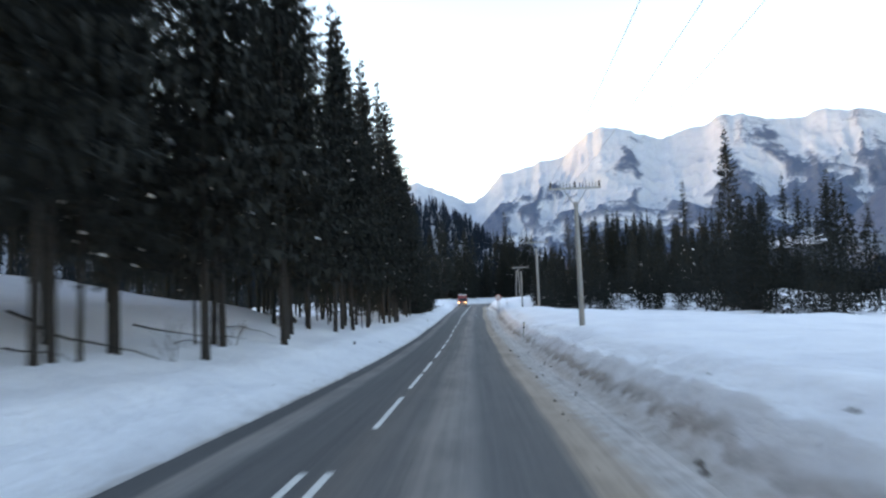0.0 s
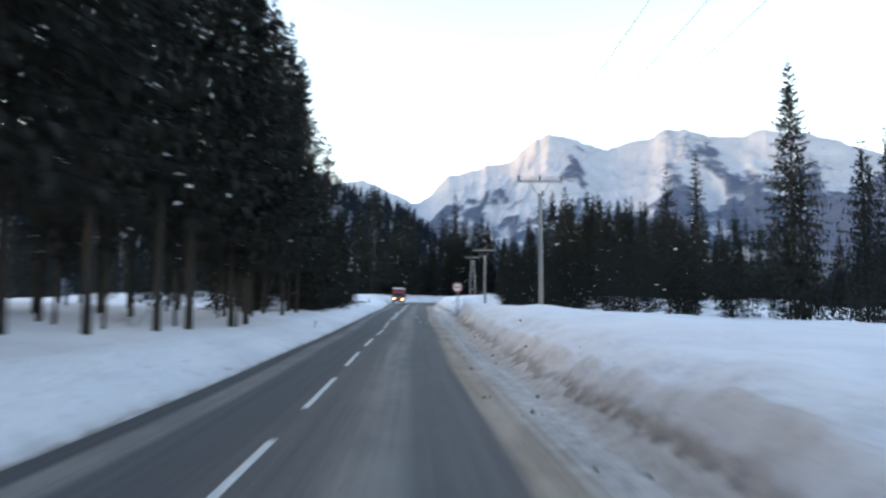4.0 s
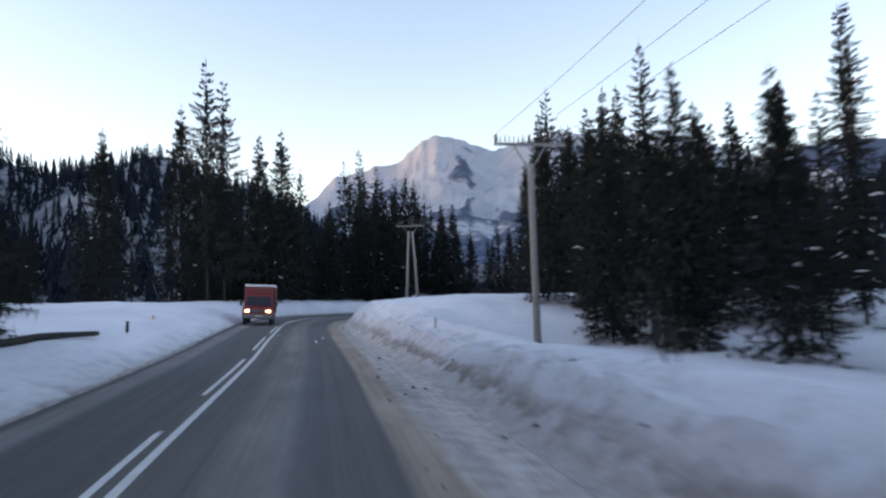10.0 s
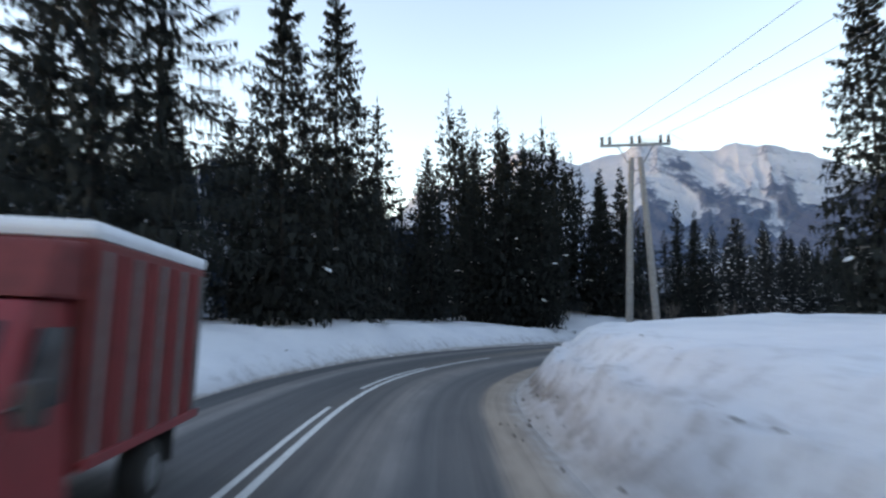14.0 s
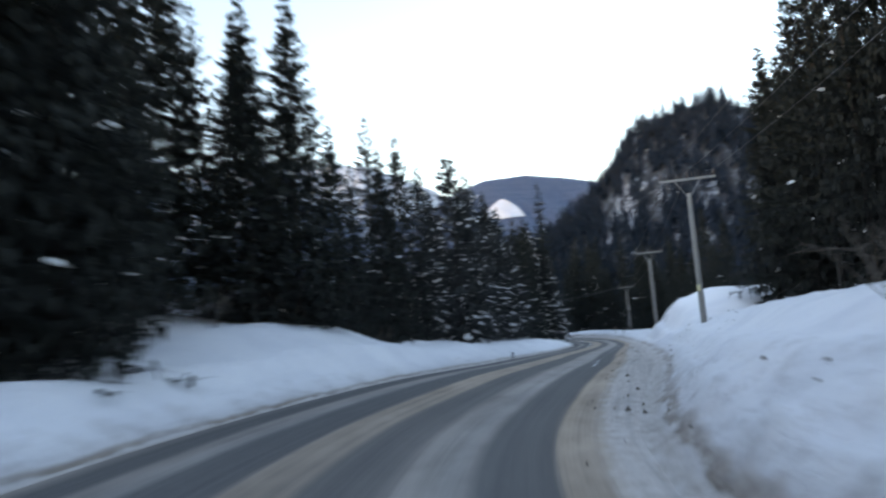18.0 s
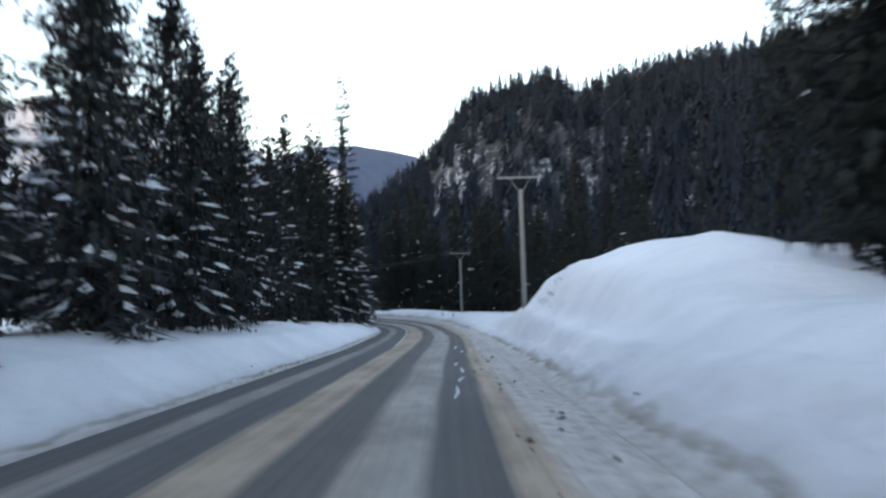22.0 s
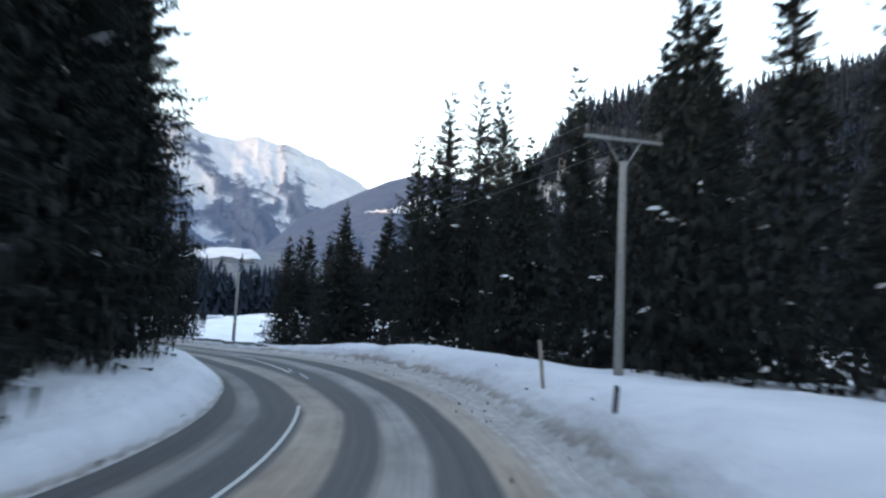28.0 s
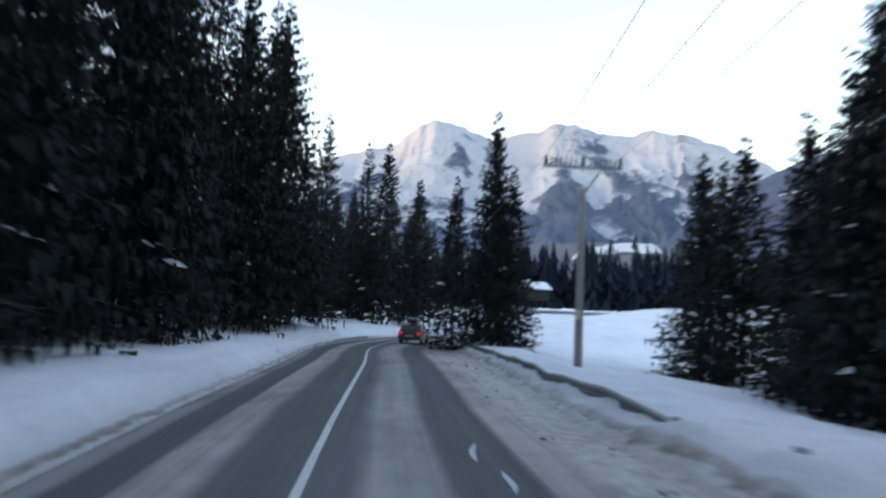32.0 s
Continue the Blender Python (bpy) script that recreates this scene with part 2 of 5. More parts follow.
# ---- building helpers ----
def mesh_of(name, verts, faces, mat, smooth=False, uvs=None):
    me = bpy.data.meshes.new(name)
    me.from_pydata([tuple(v) for v in verts], [], [tuple(int(i) for i in f) for f in faces])
    if uvs is not None:
        lay = me.uv_layers.new(name="along")
        idx = np.empty(len(me.loops), dtype=np.int32)
        me.loops.foreach_get("vertex_index", idx)
        lay.data.foreach_set("uv", np.asarray(uvs, dtype=np.float32)[idx].ravel())
    for mt in mat if isinstance(mat, (list, tuple)) else (mat,):
        me.materials.append(mt)
    if smooth:
        me.polygons.foreach_set("use_smooth", [True] * len(me.polygons))
    me.update()
    return me


def part(name, me, parent, label="", place=None):
    ob = new(name, me)
    ob.parent = parent
    if place is not None:
        ob.matrix_basis = place
    if label:
        ob["label"] = label
    return ob


def thing(name, label, category, group="", kind="", place=None):
    ob = new(name)
    ob.empty_display_size = 0.2
    if place is not None:
        ob.matrix_basis = place
    return tagged(ob, label, category, group, kind)


def bm_mesh(name, bm, mat, smooth=False):
    me = bpy.data.meshes.new(name)
    bm.normal_update()
    bm.to_mesh(me)
    bm.free()
    for mt in mat if isinstance(mat, (list, tuple)) else (mat,):
        me.materials.append(mt)
    if smooth:
        me.polygons.foreach_set("use_smooth", [True] * len(me.polygons))
    return me


def tube(points, radii, sides=8, cap=True):
    """A tube along points as vertices and faces."""
    pts = [Vector(p) for p in points]
    verts, faces = [], []
    for i, p in enumerate(pts):
        way = (pts[min(i + 1, len(pts) - 1)] - pts[max(i - 1, 0)]).normalized()
        side = way.cross(Vector((0, 0, 1)) if abs(way.z) < 0.9 else Vector((0, 1, 0))).normalized()
        up = side.cross(way)
        for k in range(sides):
            a = 2 * math.pi * k / sides
            verts.append(p + (side * math.cos(a) + up * math.sin(a)) * radii[i])
    for i in range(len(pts) - 1):
        for k in range(sides):
            a, b = i * sides + k, i * sides + (k + 1) % sides
            faces.append((a, b, b + sides, a + sides))
    if cap:
        faces += [tuple(range(sides - 1, -1, -1)), tuple(range((len(pts) - 1) * sides, len(pts) * sides))]
    return verts, faces


def box_bm(sx, sy, sz, at=(0, 0, 0), bevel=0.0, bm=None, turn=None):
    bm = bm or bmesh.new()
    made = bmesh.ops.create_cube(bm, size=1.0)["verts"]
    m = Matrix.Translation(at) @ (turn or Matrix()) @ Matrix.Diagonal((sx, sy, sz, 1))
    bmesh.ops.transform(bm, matrix=m, verts=made)
    if bevel:
        edges = list({e for v in made for e in v.link_edges})
        bmesh.ops.bevel(bm, geom=edges, offset=bevel, segments=2, affect="EDGES", profile=0.6)
    return bm


# ---- the road's line ----
ROAD_POINTS = [
    (-0.91, -32.80, -2.26), (-0.17, -16.82, -2.57), (0.57, -0.84, -2.89), (1.26, 15.15, -3.20), (1.87, 31.13, -3.52), (2.56, 47.12, -3.66),
    (3.20, 63.11, -3.72), (3.83, 79.09, -3.59), (4.72, 95.07, -3.41), (5.56, 111.05, -3.20), (6.53, 127.02, -2.92), (7.58, 142.98, -2.68),
    (8.36, 158.96, -2.41), (9.58, 174.92, -2.13), (12.40, 190.63, -2.06), (19.04, 205.14, -2.18), (29.06, 217.55, -2.27), (41.54, 227.55, -2.56),
    (54.31, 237.19, -3.16), (66.88, 247.09, -3.77), (79.46, 256.97, -4.43), (92.11, 266.77, -5.06), (104.86, 276.43, -5.56), (117.17, 286.65, -6.07),
    (128.47, 297.94, -6.41), (137.17, 311.34, -6.51), (142.99, 326.22, -6.69), (145.63, 342.00, -7.04), (148.27, 357.78, -7.39), (150.91, 373.56, -7.74),
    (156.27, 388.64, -8.10), (164.72, 402.22, -8.45), (175.87, 413.69, -8.80),
]
S_FIRST, S_STEP = -32.0, 16.0


def line_dense(step=0.5):
    p = np.array(ROAD_POINTS)
    out = []
    for i in range(1, len(p) - 2):
        for u in np.arange(0, 1, step / S_STEP):
            a, b, c, d = p[i - 1], p[i], p[i + 1], p[i + 2]
            out.append(0.5 * (2 * b + (c - a) * u + (2 * a - 5 * b + 4 * c - d) * u * u + (3 * b - a - 3 * c + d) * u**3))
    return np.array(out)


LINE = line_dense()
LINE_S = S_FIRST + S_STEP + 0.5 * np.arange(len(LINE))
way_ = np.gradient(LINE[:, :2], axis=0)
way_ /= np.linalg.norm(way_, axis=1)[:, None]
LINE_RIGHT = np.stack([way_[:, 1], -way_[:, 0]], 1)
S_END = float(LINE_S[-1])

BANKING = [(-20, 1.0), (24, 0), (84, 0), (108, 1.2), (131, 2.4), (150, 3.2), (172, 3.4), (190, 4.0), (205, 5.0), (215, 5.0), (228, 4.0), (246, 2.8), (272, 1.6), (300, 0.8), (320, -0.5), (345, -3.0), (360, -4.2), (373, -3.8), (386, -2.0), (402, 0), (450, 0)]

# height of the snow over the road at given distances to the right and to the left, stretch by stretch
RIGHT_D = [3.3, 4.5, 6.0, 8.5, 12.0, 18.0, 30.0, 45.0]
RIGHT_NEAR = [
    (-20, 0, 0.85, 1.15, 1.25, 1.2, 0.9, 0.3, 0), (80, 0, 0.85, 1.3, 1.5, 1.5, 1.3, 0.4, 0), (97, 0, 1.1, 1.5, 1.6, 1.25, 0.6, 0, -0.3),
    (109, 0, 1.75, 1.65, 1.3, 0.6, -0.5, -0.8, -0.8), (120, 0, 1.0, 1.2, 1.1, 0.5, -0.5, -0.6, -0.6), (140, 0, 0.8, 1.0, 0.5, 0.3, 0.1, -0.2, 0),
    (149, 0, 1.0, 1.2, 0.4, 0.3, 0.3, 0.3, 0.3), (160, 0, 1.2, 1.9, 2.3, 2.3, 2.2, 2.0, 1.8), (188, 0, 1.2, 2.0, 2.3, 2.4, 2.3, 2, 2),
]
RIGHT_FAR = [
    (203, 0, 1.2, 2.3, 2.8, 2.9, 2.6, 2.2, 2), (220, 0, 1.0, 1.9, 2.7, 2.9, 2.6, 2.2, 2), (237, 0, 0.7, 1.5, 2.7, 2.9, 2.8, 2.4, 2.2), (250, 0, 0.6, 1.3, 2.5, 3.0, 3.0, 2.6, 2.5), (257, 0, 0.7, 1.9, 2.5, 2.5, 2.4, 2.4, 2.4),
    (270, 0, 0.6, 1.5, 2.4, 2.5, 2.4, 2.4, 2.4), (278, 0, 0.6, 1.3, 2.4, 2.6, 2.4, 2.4, 2.4), (282, 0, 0.6, 1.4, 3.2, 4.4, 2.5, 2.4, 2.4), (287, 0, 0.6, 1.6, 4.2, 5.4, 3.2, 2.8, 2.6), (293, 0, 0.6, 1.8, 4.6, 5.7, 5.0, 4.0, 3.5),
]
RIGHT_LAST = [
    (300, 0, 0.5, 2.0, 5.3, 6.3, 6.1, 5.0, 4), (309, 0, 0.5, 2.6, 4.8, 5.5, 5.0, 3.6, 2.8), (313, 0, 0.5, 2.2, 4.1, 4.9, 4.5, 3.2, 2.6),
    (318, 0, 0.5, 1.6, 2.9, 3.3, 2.8, 2, 2), (329, 0, 0.5, 0.9, 1.3, 1.2, 1.2, 1.2, 1.2), (350, 0, 0.6, 0.9, 1.0, 1, 0.9, 0.8, 0.6),
    (362, 0, 0.6, 0.9, 0.65, 0.6, 0.4, 0, -0.4), (378, 0, 0.7, 1.0, 0.6, 0.1, -0.8, -1.9, -2.8), (400, 0, 0.5, 0.5, 0.1, -0.6, -1.2, -2, -2.2), (470, 0, 0.5, 0.5, 0.1, -0.6, -1.2, -2, -2.2),
]
RIGHT_H = RIGHT_NEAR + RIGHT_FAR + RIGHT_LAST
LEFT_D = [5.2, 6.3, 8.0, 12.0, 18.0, 30.0, 50.0]
LEFT_H = [
    (-20, 0, 0.5, 1.05, 1.5, 3.3, 6.2, 8.5), (30, 0, 0.5, 1.05, 1.6, 3.5, 6.2, 8.0), (48, 0, 0.5, 1.05, 1.8, 3.6, 5.4, 7.0), (66, 0, 0.5, 1.0, 1.4, 2.3, 3.8, 5.0), (85, 0, 0.45, 0.8, 0.9, 1.2, 1.8, 3.0),
    (125, 0, 0.4, 0.6, 0.6, 0.6, 0.8, 1.5), (150, 0, 0.5, 0.9, 1.1, 1.2, 1.2, 1.6), (178, 0, 0.6, 1.1, 1.4, 1.5, 1.6, 1.8), (203, 0, 0.8, 1.3, 1.5, 1.7, 1.8, 2.0),
    (233, 0, 0.6, 1.2, 1.6, 1.8, 1.8, 1.9), (240, 0, 0.6, 1.4, 2.6, 3.4, 2.6, 1.9), (246, 0, 0.6, 1.4, 2.7, 3.4, 2.6, 1.9), (252, 0, 0.6, 1.2, 1.7, 1.8, 1.8, 1.9), (300, 0, 0.6, 1.3, 1.8, 1.9, 1.9, 1.9), (335, 0, 0.7, 1.3, 1.7, 1.8, 1.8, 1.8),
    (362, 0, 0.8, 1.2, 1.4, 1.5, 1.6, 2.0), (392, 0, 0.7, 1.0, 1.0, 1.2, 1.6, 2.4), (470, 0, 0.5, 0.8, 1.0, 1.4, 2.0, 3.0),
]
# how far the foot of the right-hand bank lies beyond its first table column
FOOT = [(-20, -0.3), (105, -0.3), (120, 0.3), (142, 0.1), (160, -0.7), (200, -1.1), (215, -0.9), (236, 0.2), (250, 0.75), (300, 0.75), (311, 0.5), (324, 0.0), (350, -0.4), (470, -0.4)]
# and of the left-hand bank
FOOT_LEFT = [(-20, 0), (100, -0.2), (120, -0.5), (150, -0.5), (190, 0.2), (240, 0.9), (305, 1.0), (330, 1.1), (350, 0.6), (368, 0.25), (386, 0.8), (470, 0.8)]
# how far the lanes lie beside the line
SHIFT = [(-20, 0), (95, 0), (125, -0.4), (165, -0.4), (200, -0.65), (215, -0.65), (238, -0.85), (261, -0.65), (285, -0.35), (302, -0.15), (325, -0.65), (335, -0.6), (346, -0.3), (360, 0.3), (373, 0.75), (398, 1.25), (470, 1.25)]


def table(rows, s):
    a = np.array(rows)
    return np.stack([np.interp(s, a[:, 0], a[:, k]) for k in range(1, a.shape[1])], -1)


def soft_noise(x, y, seed=0.0):
    """A cheap sum of waves, about -1 to 1."""
    v = 0
    for k, (f, a) in enumerate(((0.9, 0.5), (1.7, 0.3), (3.1, 0.2), (5.3, 0.12))):
        v = v + a * np.sin(x * f * 1.3 + 1.7 * np.sin(y * f * 0.7 + seed + k) + 2.1 * k + seed) * np.cos(y * f * 1.1 + 1.3 * np.sin(x * f * 0.6 - k) + seed * 0.7)
    return v


LATTICE = np.random.default_rng(4).uniform(-1, 1, (256, 256))


def lumps_noise(x, y, size, seed=0):
    """Smooth random lumps about as large as size, -1 to 1."""
    x, y = np.asarray(x, float) / size + 17.3 * seed, np.asarray(y, float) / size + 5.1 * seed
    i, j = np.floor(x).astype(int), np.floor(y).astype(int)
    u, v = x - i, y - j
    u, v = u * u * (3 - 2 * u), v * v * (3 - 2 * v)
    g = lambda a, c: LATTICE[a % 256, c % 256]
    return (g(i, j) * (1 - u) + g(i + 1, j) * u) * (1 - v) + (g(i, j + 1) * (1 - u) + g(i + 1, j + 1) * u) * v


def road_z(s):
    return np.interp(s, LINE_S, LINE[:, 2])


def place_at(s, d, h=0.0):
    """World places for distances s along the road and d to the right of its line, h over its surface."""
    s, d = np.asarray(s, float), np.asarray(d, float)
    d = d + np.interp(s, *np.array(SHIFT).T)
    x = np.interp(s, LINE_S, LINE[:, 0]) + d * np.interp(s, LINE_S, LINE_RIGHT[:, 0])
    y = np.interp(s, LINE_S, LINE[:, 1]) + d * np.interp(s, LINE_S, LINE_RIGHT[:, 1])
    tilt = np.tan(np.radians(np.interp(s, *np.array(BANKING).T)))
    z = road_z(s) - np.clip(d, -9, 7) * tilt + h
    return np.stack([x, y, z + 0 * x], -1)


def snow_height(s, d):
    """Height of the snow over the road's own surface."""
    s, d = np.asarray(s, float), np.asarray(d, float)
    out = np.zeros(np.broadcast(s, d).shape)
    for sign, dist, rows in ((1, RIGHT_D, RIGHT_H), (-1, LEFT_D, LEFT_H)):
        h = table(rows, s)
        side = d * sign
        side = side - np.interp(s, *np.array(FOOT if sign > 0 else FOOT_LEFT).T) * np.clip((9 - side) / 4.5, 0, 1)
        v = np.zeros_like(out)
        dist_ = np.array(dist)
        for k in range(len(dist) - 1):
            u = np.clip((side - dist_[k]) / (dist_[k + 1] - dist_[k]), 0, 1)
            uu = u * u * (3 - 2 * u) if k > 0 else u ** (1.35 if sign > 0 else 0.85)
            seg = h[..., k] + (h[..., k + 1] - h[..., k]) * uu
            v = np.where((side >= dist_[k]), seg, v)
        edge = np.clip((side - dist_[0]) / 1.2, 0, 1)
        face = np.clip(1 - (side - dist_[0]) / 4.0, 0, 1)
        fade = edge * (0.10 * lumps_noise(s, d, 3.0, 3) + 0.2 * lumps_noise(s, d, 8.0, 1) * np.clip((side - dist_[0]) / 5, 0, 1) + 0.06 * lumps_noise(s, d, 1.3, 5) + (0.17 if sign > 0 else 0.06) * face * lumps_noise(s, d, 1.5, 7) + (0.12 if sign > 0 else 0.03) * face * lumps_noise(s, d, 0.7, 9) + (0.16 if sign > 0 else 0.05) * face * (0.5 - 1.4 * np.abs(lumps_noise(s, d, 1.1, 13))) * np.interp(s, [0, 100, 125, 225, 245, 330], [0.5, 0.9, 1.7, 1.7, 0.6, 0.4]) + (0.10 * face * np.abs(lumps_noise(s, d, 0.42, 15)) * np.interp(s, [0, 95, 120, 225, 245, 330], [0.5, 1.0, 1.7, 1.7, 0.7, 0.5]) if sign > 0 else 0))
        far = np.clip((side - 12) / 15, 0, 1) * 0.35 * lumps_noise(s, d, 12.0, 11)
        out = np.where(side > dist_[0], v + fade + far, out)
    return out


def locate(x, y):
    """Distance along the road and to its right of world places."""
    p = np.stack([np.asarray(x, float).ravel(), np.asarray(y, float).ravel()], -1)
    s, d = np.empty(len(p)), np.empty(len(p))
    for i in range(0, len(p), 4000):
        off = p[i : i + 4000, None] - LINE[None, ::2, :2]
        k = (off**2).sum(-1).argmin(1) * 2
        s[i : i + 4000] = LINE_S[k]
        d[i : i + 4000] = ((p[i : i + 4000] - LINE[k, :2]) * LINE_RIGHT[k]).sum(-1)
        far = np.sqrt((off**2).sum(-1).min(1))
        d[i : i + 4000] = np.sign(d[i : i + 4000]) * np.maximum(np.abs(d[i : i + 4000]), far * 0.98)
    return s, d - np.interp(s, *np.array(SHIFT).T)


def ground_z(x, y):
    s, d = locate(x, y)
    d = np.clip(d, -50, 45)
    return place_at(s, d)[:, 2] + snow_height(s, d)


# ---- ground ----
def strip(name, s0, s1, step, cols, mat, height, uv, beside=0.0):
    ss = np.arange(s0, s1, step)
    S, D = np.meshgrid(ss, np.array(cols), indexing="ij")
    base = D.copy()
    if beside:
        D = D + beside * np.interp(S, *np.array(FOOT if beside > 0 else FOOT_LEFT).T) * np.clip((9 - np.abs(D)) / 4.5, 0, 1)
    P = place_at(S.ravel(), D.ravel())
    P[:, 2] += height(S.ravel(), D.ravel())
    n, m = len(ss), len(cols)
    i = (np.arange(n - 1)[:, None] * m + np.arange(m - 1)[None]).ravel()
    faces = np.stack([i, i + 1, i + m + 1, i + m], 1) if cols[1] > cols[0] else np.stack([i, i + m, i + m + 1, i + 1], 1)
    return new(name, mesh_of(name, P, faces, mat, True, uv(S.ravel(), base.ravel())))


# where the bands of sand and packed snow lie, stretch by stretch: edges of the sand line, of the white line and of the outer sand
BAND_D = [-8.0, -2.65, -1.9, -0.55, 0.15, 1.25, 5.0]
BANDS = [(-20, -8, -2.65, -1.9, -0.55, 0.15, 1.25, 5), (215, -8, -2.65, -1.9, -0.55, 0.15, 1.25, 5), (245, -8, -3.1, -2.15, -0.72, 0.24, 1.5, 5), (296, -8, -2.83, -1.72, -0.54, 0.52, 1.6, 5), (320, -8, -2.52, -1.15, 0.0, 1.0, 1.97, 5),
         (345, -8, -2.45, -1.4, -0.35, 0.45, 1.5, 5), (359, -8, -2.4, -1.53, -0.52, 0.18, 1.2, 5), (383, -8, -4.4, -3.7, -1.28, -0.5, 0.79, 5), (470, -8, -4.4, -3.7, -1.28, -0.5, 0.79, 5)]


def band_uv(s, d):
    return np.stack([s, [np.interp(v, edges, BAND_D) for v, edges in zip(d, table(BANDS, s))]], -1)


road = tagged(strip("road", -16, S_END, 1.0, list(np.arange(-7.5, 4.51, 0.25)), ASPHALT, lambda s, d: -0.012 * np.abs(d + 2.1), band_uv), "grey two-lane asphalt road streaked with salt and sand", "road", kind="structure")
right_cols = [3.15, 3.3, 3.42, 3.54, 3.66, 3.78, 3.9, 4.02, 4.14, 4.26, 4.38, 4.5, 4.64, 4.78, 4.94, 5.1, 5.28, 5.46, 5.66, 5.9, 6.2, 6.55, 6.9, 7.3, 7.8, 8.5, 9.3, 10, 11, 12, 13.5, 15, 17, 19, 22, 25, 29, 33, 38, 45, 50]
left_cols = [-4.9, -5.05, -5.2, -5.35, -5.5, -5.7, -5.9, -6.2, -6.5, -6.9, -7.3, -7.8, -8.4, -9, -9.8, -10.6, -11.5, -12.5, -14, -16, -18, -20, -23, -26, -30, -35, -41, -50, -58]


def bank_height(s, d):
    drop = np.where(d > 45, -2.5, 0) + np.where(d < -50, -2.5, 0)
    return snow_height(s, np.clip(d, -50, 45)) - 0.06 + drop


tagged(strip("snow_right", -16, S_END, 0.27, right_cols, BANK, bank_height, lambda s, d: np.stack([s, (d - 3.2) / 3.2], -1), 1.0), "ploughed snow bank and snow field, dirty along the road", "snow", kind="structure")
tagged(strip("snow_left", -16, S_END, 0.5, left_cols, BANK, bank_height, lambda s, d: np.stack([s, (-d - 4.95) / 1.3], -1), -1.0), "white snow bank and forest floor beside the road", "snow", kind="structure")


def far_ground():
    rings = [12, 25, 40, 55, 70, 90, 120, 160, 200, 240, 280, 320, 380, 480, 800, 1400, 2400, 4000, 4950]
    n = 160
    verts, faces = [], []
    for r in rings:
        for k in range(n):
            a = 2 * math.pi * k / n
            verts.append((75 + r * math.sin(a), 180 + r * math.cos(a), 0))
    v = np.array(verts)
    s, d = locate(v[:, 0], v[:, 1])
    v[:, 2] = place_at(s, np.clip(d, -50, 45))[:, 2] + snow_height(s, np.clip(d, -50, 45)) - 1.6 - 3.0 * np.clip(1 - np.abs(d) / 60, 0, 1)
    far = np.hypot(v[:, 0] - 143, v[:, 1] - 327)
    valley = -9.9 + np.clip((far - 60) / 120, 0, 1) * 6.3
    v[:, 2] = np.where((d > 40) & (s > 355), valley, v[:, 2])
    for j in range(len(rings) - 1):
        for k in range(n):
            a, b = j * n + k, j * n + (k + 1) % n
            faces.append((a, a + n, b + n, b))
    faces.append(tuple(range(n)))
    return tagged(new("ground", mesh_of("ground", v, faces, SNOW, True)), "snow-covered valley floor reaching the horizon", "ground", kind="structure")


far_ground()


# ---- mountains and wooded hills ----
def rock_snow(name, tree_line, hazy_wood, bare=0.5, rock=(0.16, 0.17, 0.19), cover=0.55, grain=0.03):
    m, n, l, b = material(name, 0.9)
    geo = n.new("ShaderNodeNewGeometry")
    pos = n.new("ShaderNodeSeparateXYZ")
    l.new(geo.outputs["Position"], pos.inputs["Vector"])
    nor = n.new("ShaderNodeSeparateXYZ")
    l.new(geo.outputs["Normal"], nor.inputs["Vector"])
    co = n.new("ShaderNodeTexCoord").outputs["Object"]
    coarse = noise_node(n, l, co, 0.004, 6, 0.65)
    fine = noise_node(n, l, co, grain, 6, 0.7)
    # distance haze is put into the colours: snow dimmed here, woods passed in blued
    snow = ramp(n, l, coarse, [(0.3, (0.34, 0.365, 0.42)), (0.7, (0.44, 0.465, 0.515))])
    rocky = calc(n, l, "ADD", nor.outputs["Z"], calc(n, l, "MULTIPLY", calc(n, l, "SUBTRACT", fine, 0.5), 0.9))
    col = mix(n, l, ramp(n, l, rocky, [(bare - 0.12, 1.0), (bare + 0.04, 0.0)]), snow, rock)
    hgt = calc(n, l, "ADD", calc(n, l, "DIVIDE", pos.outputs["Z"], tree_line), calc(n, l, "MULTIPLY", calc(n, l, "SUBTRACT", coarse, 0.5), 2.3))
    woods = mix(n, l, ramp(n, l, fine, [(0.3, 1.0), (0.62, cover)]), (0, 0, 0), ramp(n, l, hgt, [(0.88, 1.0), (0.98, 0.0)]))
    l.new(mix(n, l, woods, col, hazy_wood), b.inputs["Base Color"])
    bump(n, l, b, fine, 0.6, 0.3 / grain)
    return m


def alpine_material():
    """Snow above, woods climbing the ribs, snow left in the gullies, haze put into their colours; UV carries the
    slope's share and the rib's height.
    """
    m, n, l, b = material("hazy_alpine_snow", 0.9)
    tc = n.new("ShaderNodeTexCoord")
    uv = n.new("ShaderNodeSeparateXYZ")
    l.new(tc.outputs["UV"], uv.inputs["Vector"])
    co = tc.outputs["Object"]
    share, rib = uv.outputs["X"], uv.outputs["Y"]
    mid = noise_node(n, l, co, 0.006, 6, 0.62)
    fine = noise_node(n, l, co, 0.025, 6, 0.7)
    # snow dimmed and blued in place of real haze
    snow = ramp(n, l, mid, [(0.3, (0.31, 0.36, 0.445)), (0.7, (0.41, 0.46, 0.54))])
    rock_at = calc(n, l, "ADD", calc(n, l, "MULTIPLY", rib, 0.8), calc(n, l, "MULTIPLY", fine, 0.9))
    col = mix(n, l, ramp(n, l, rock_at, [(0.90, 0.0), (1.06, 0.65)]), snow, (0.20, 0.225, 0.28))
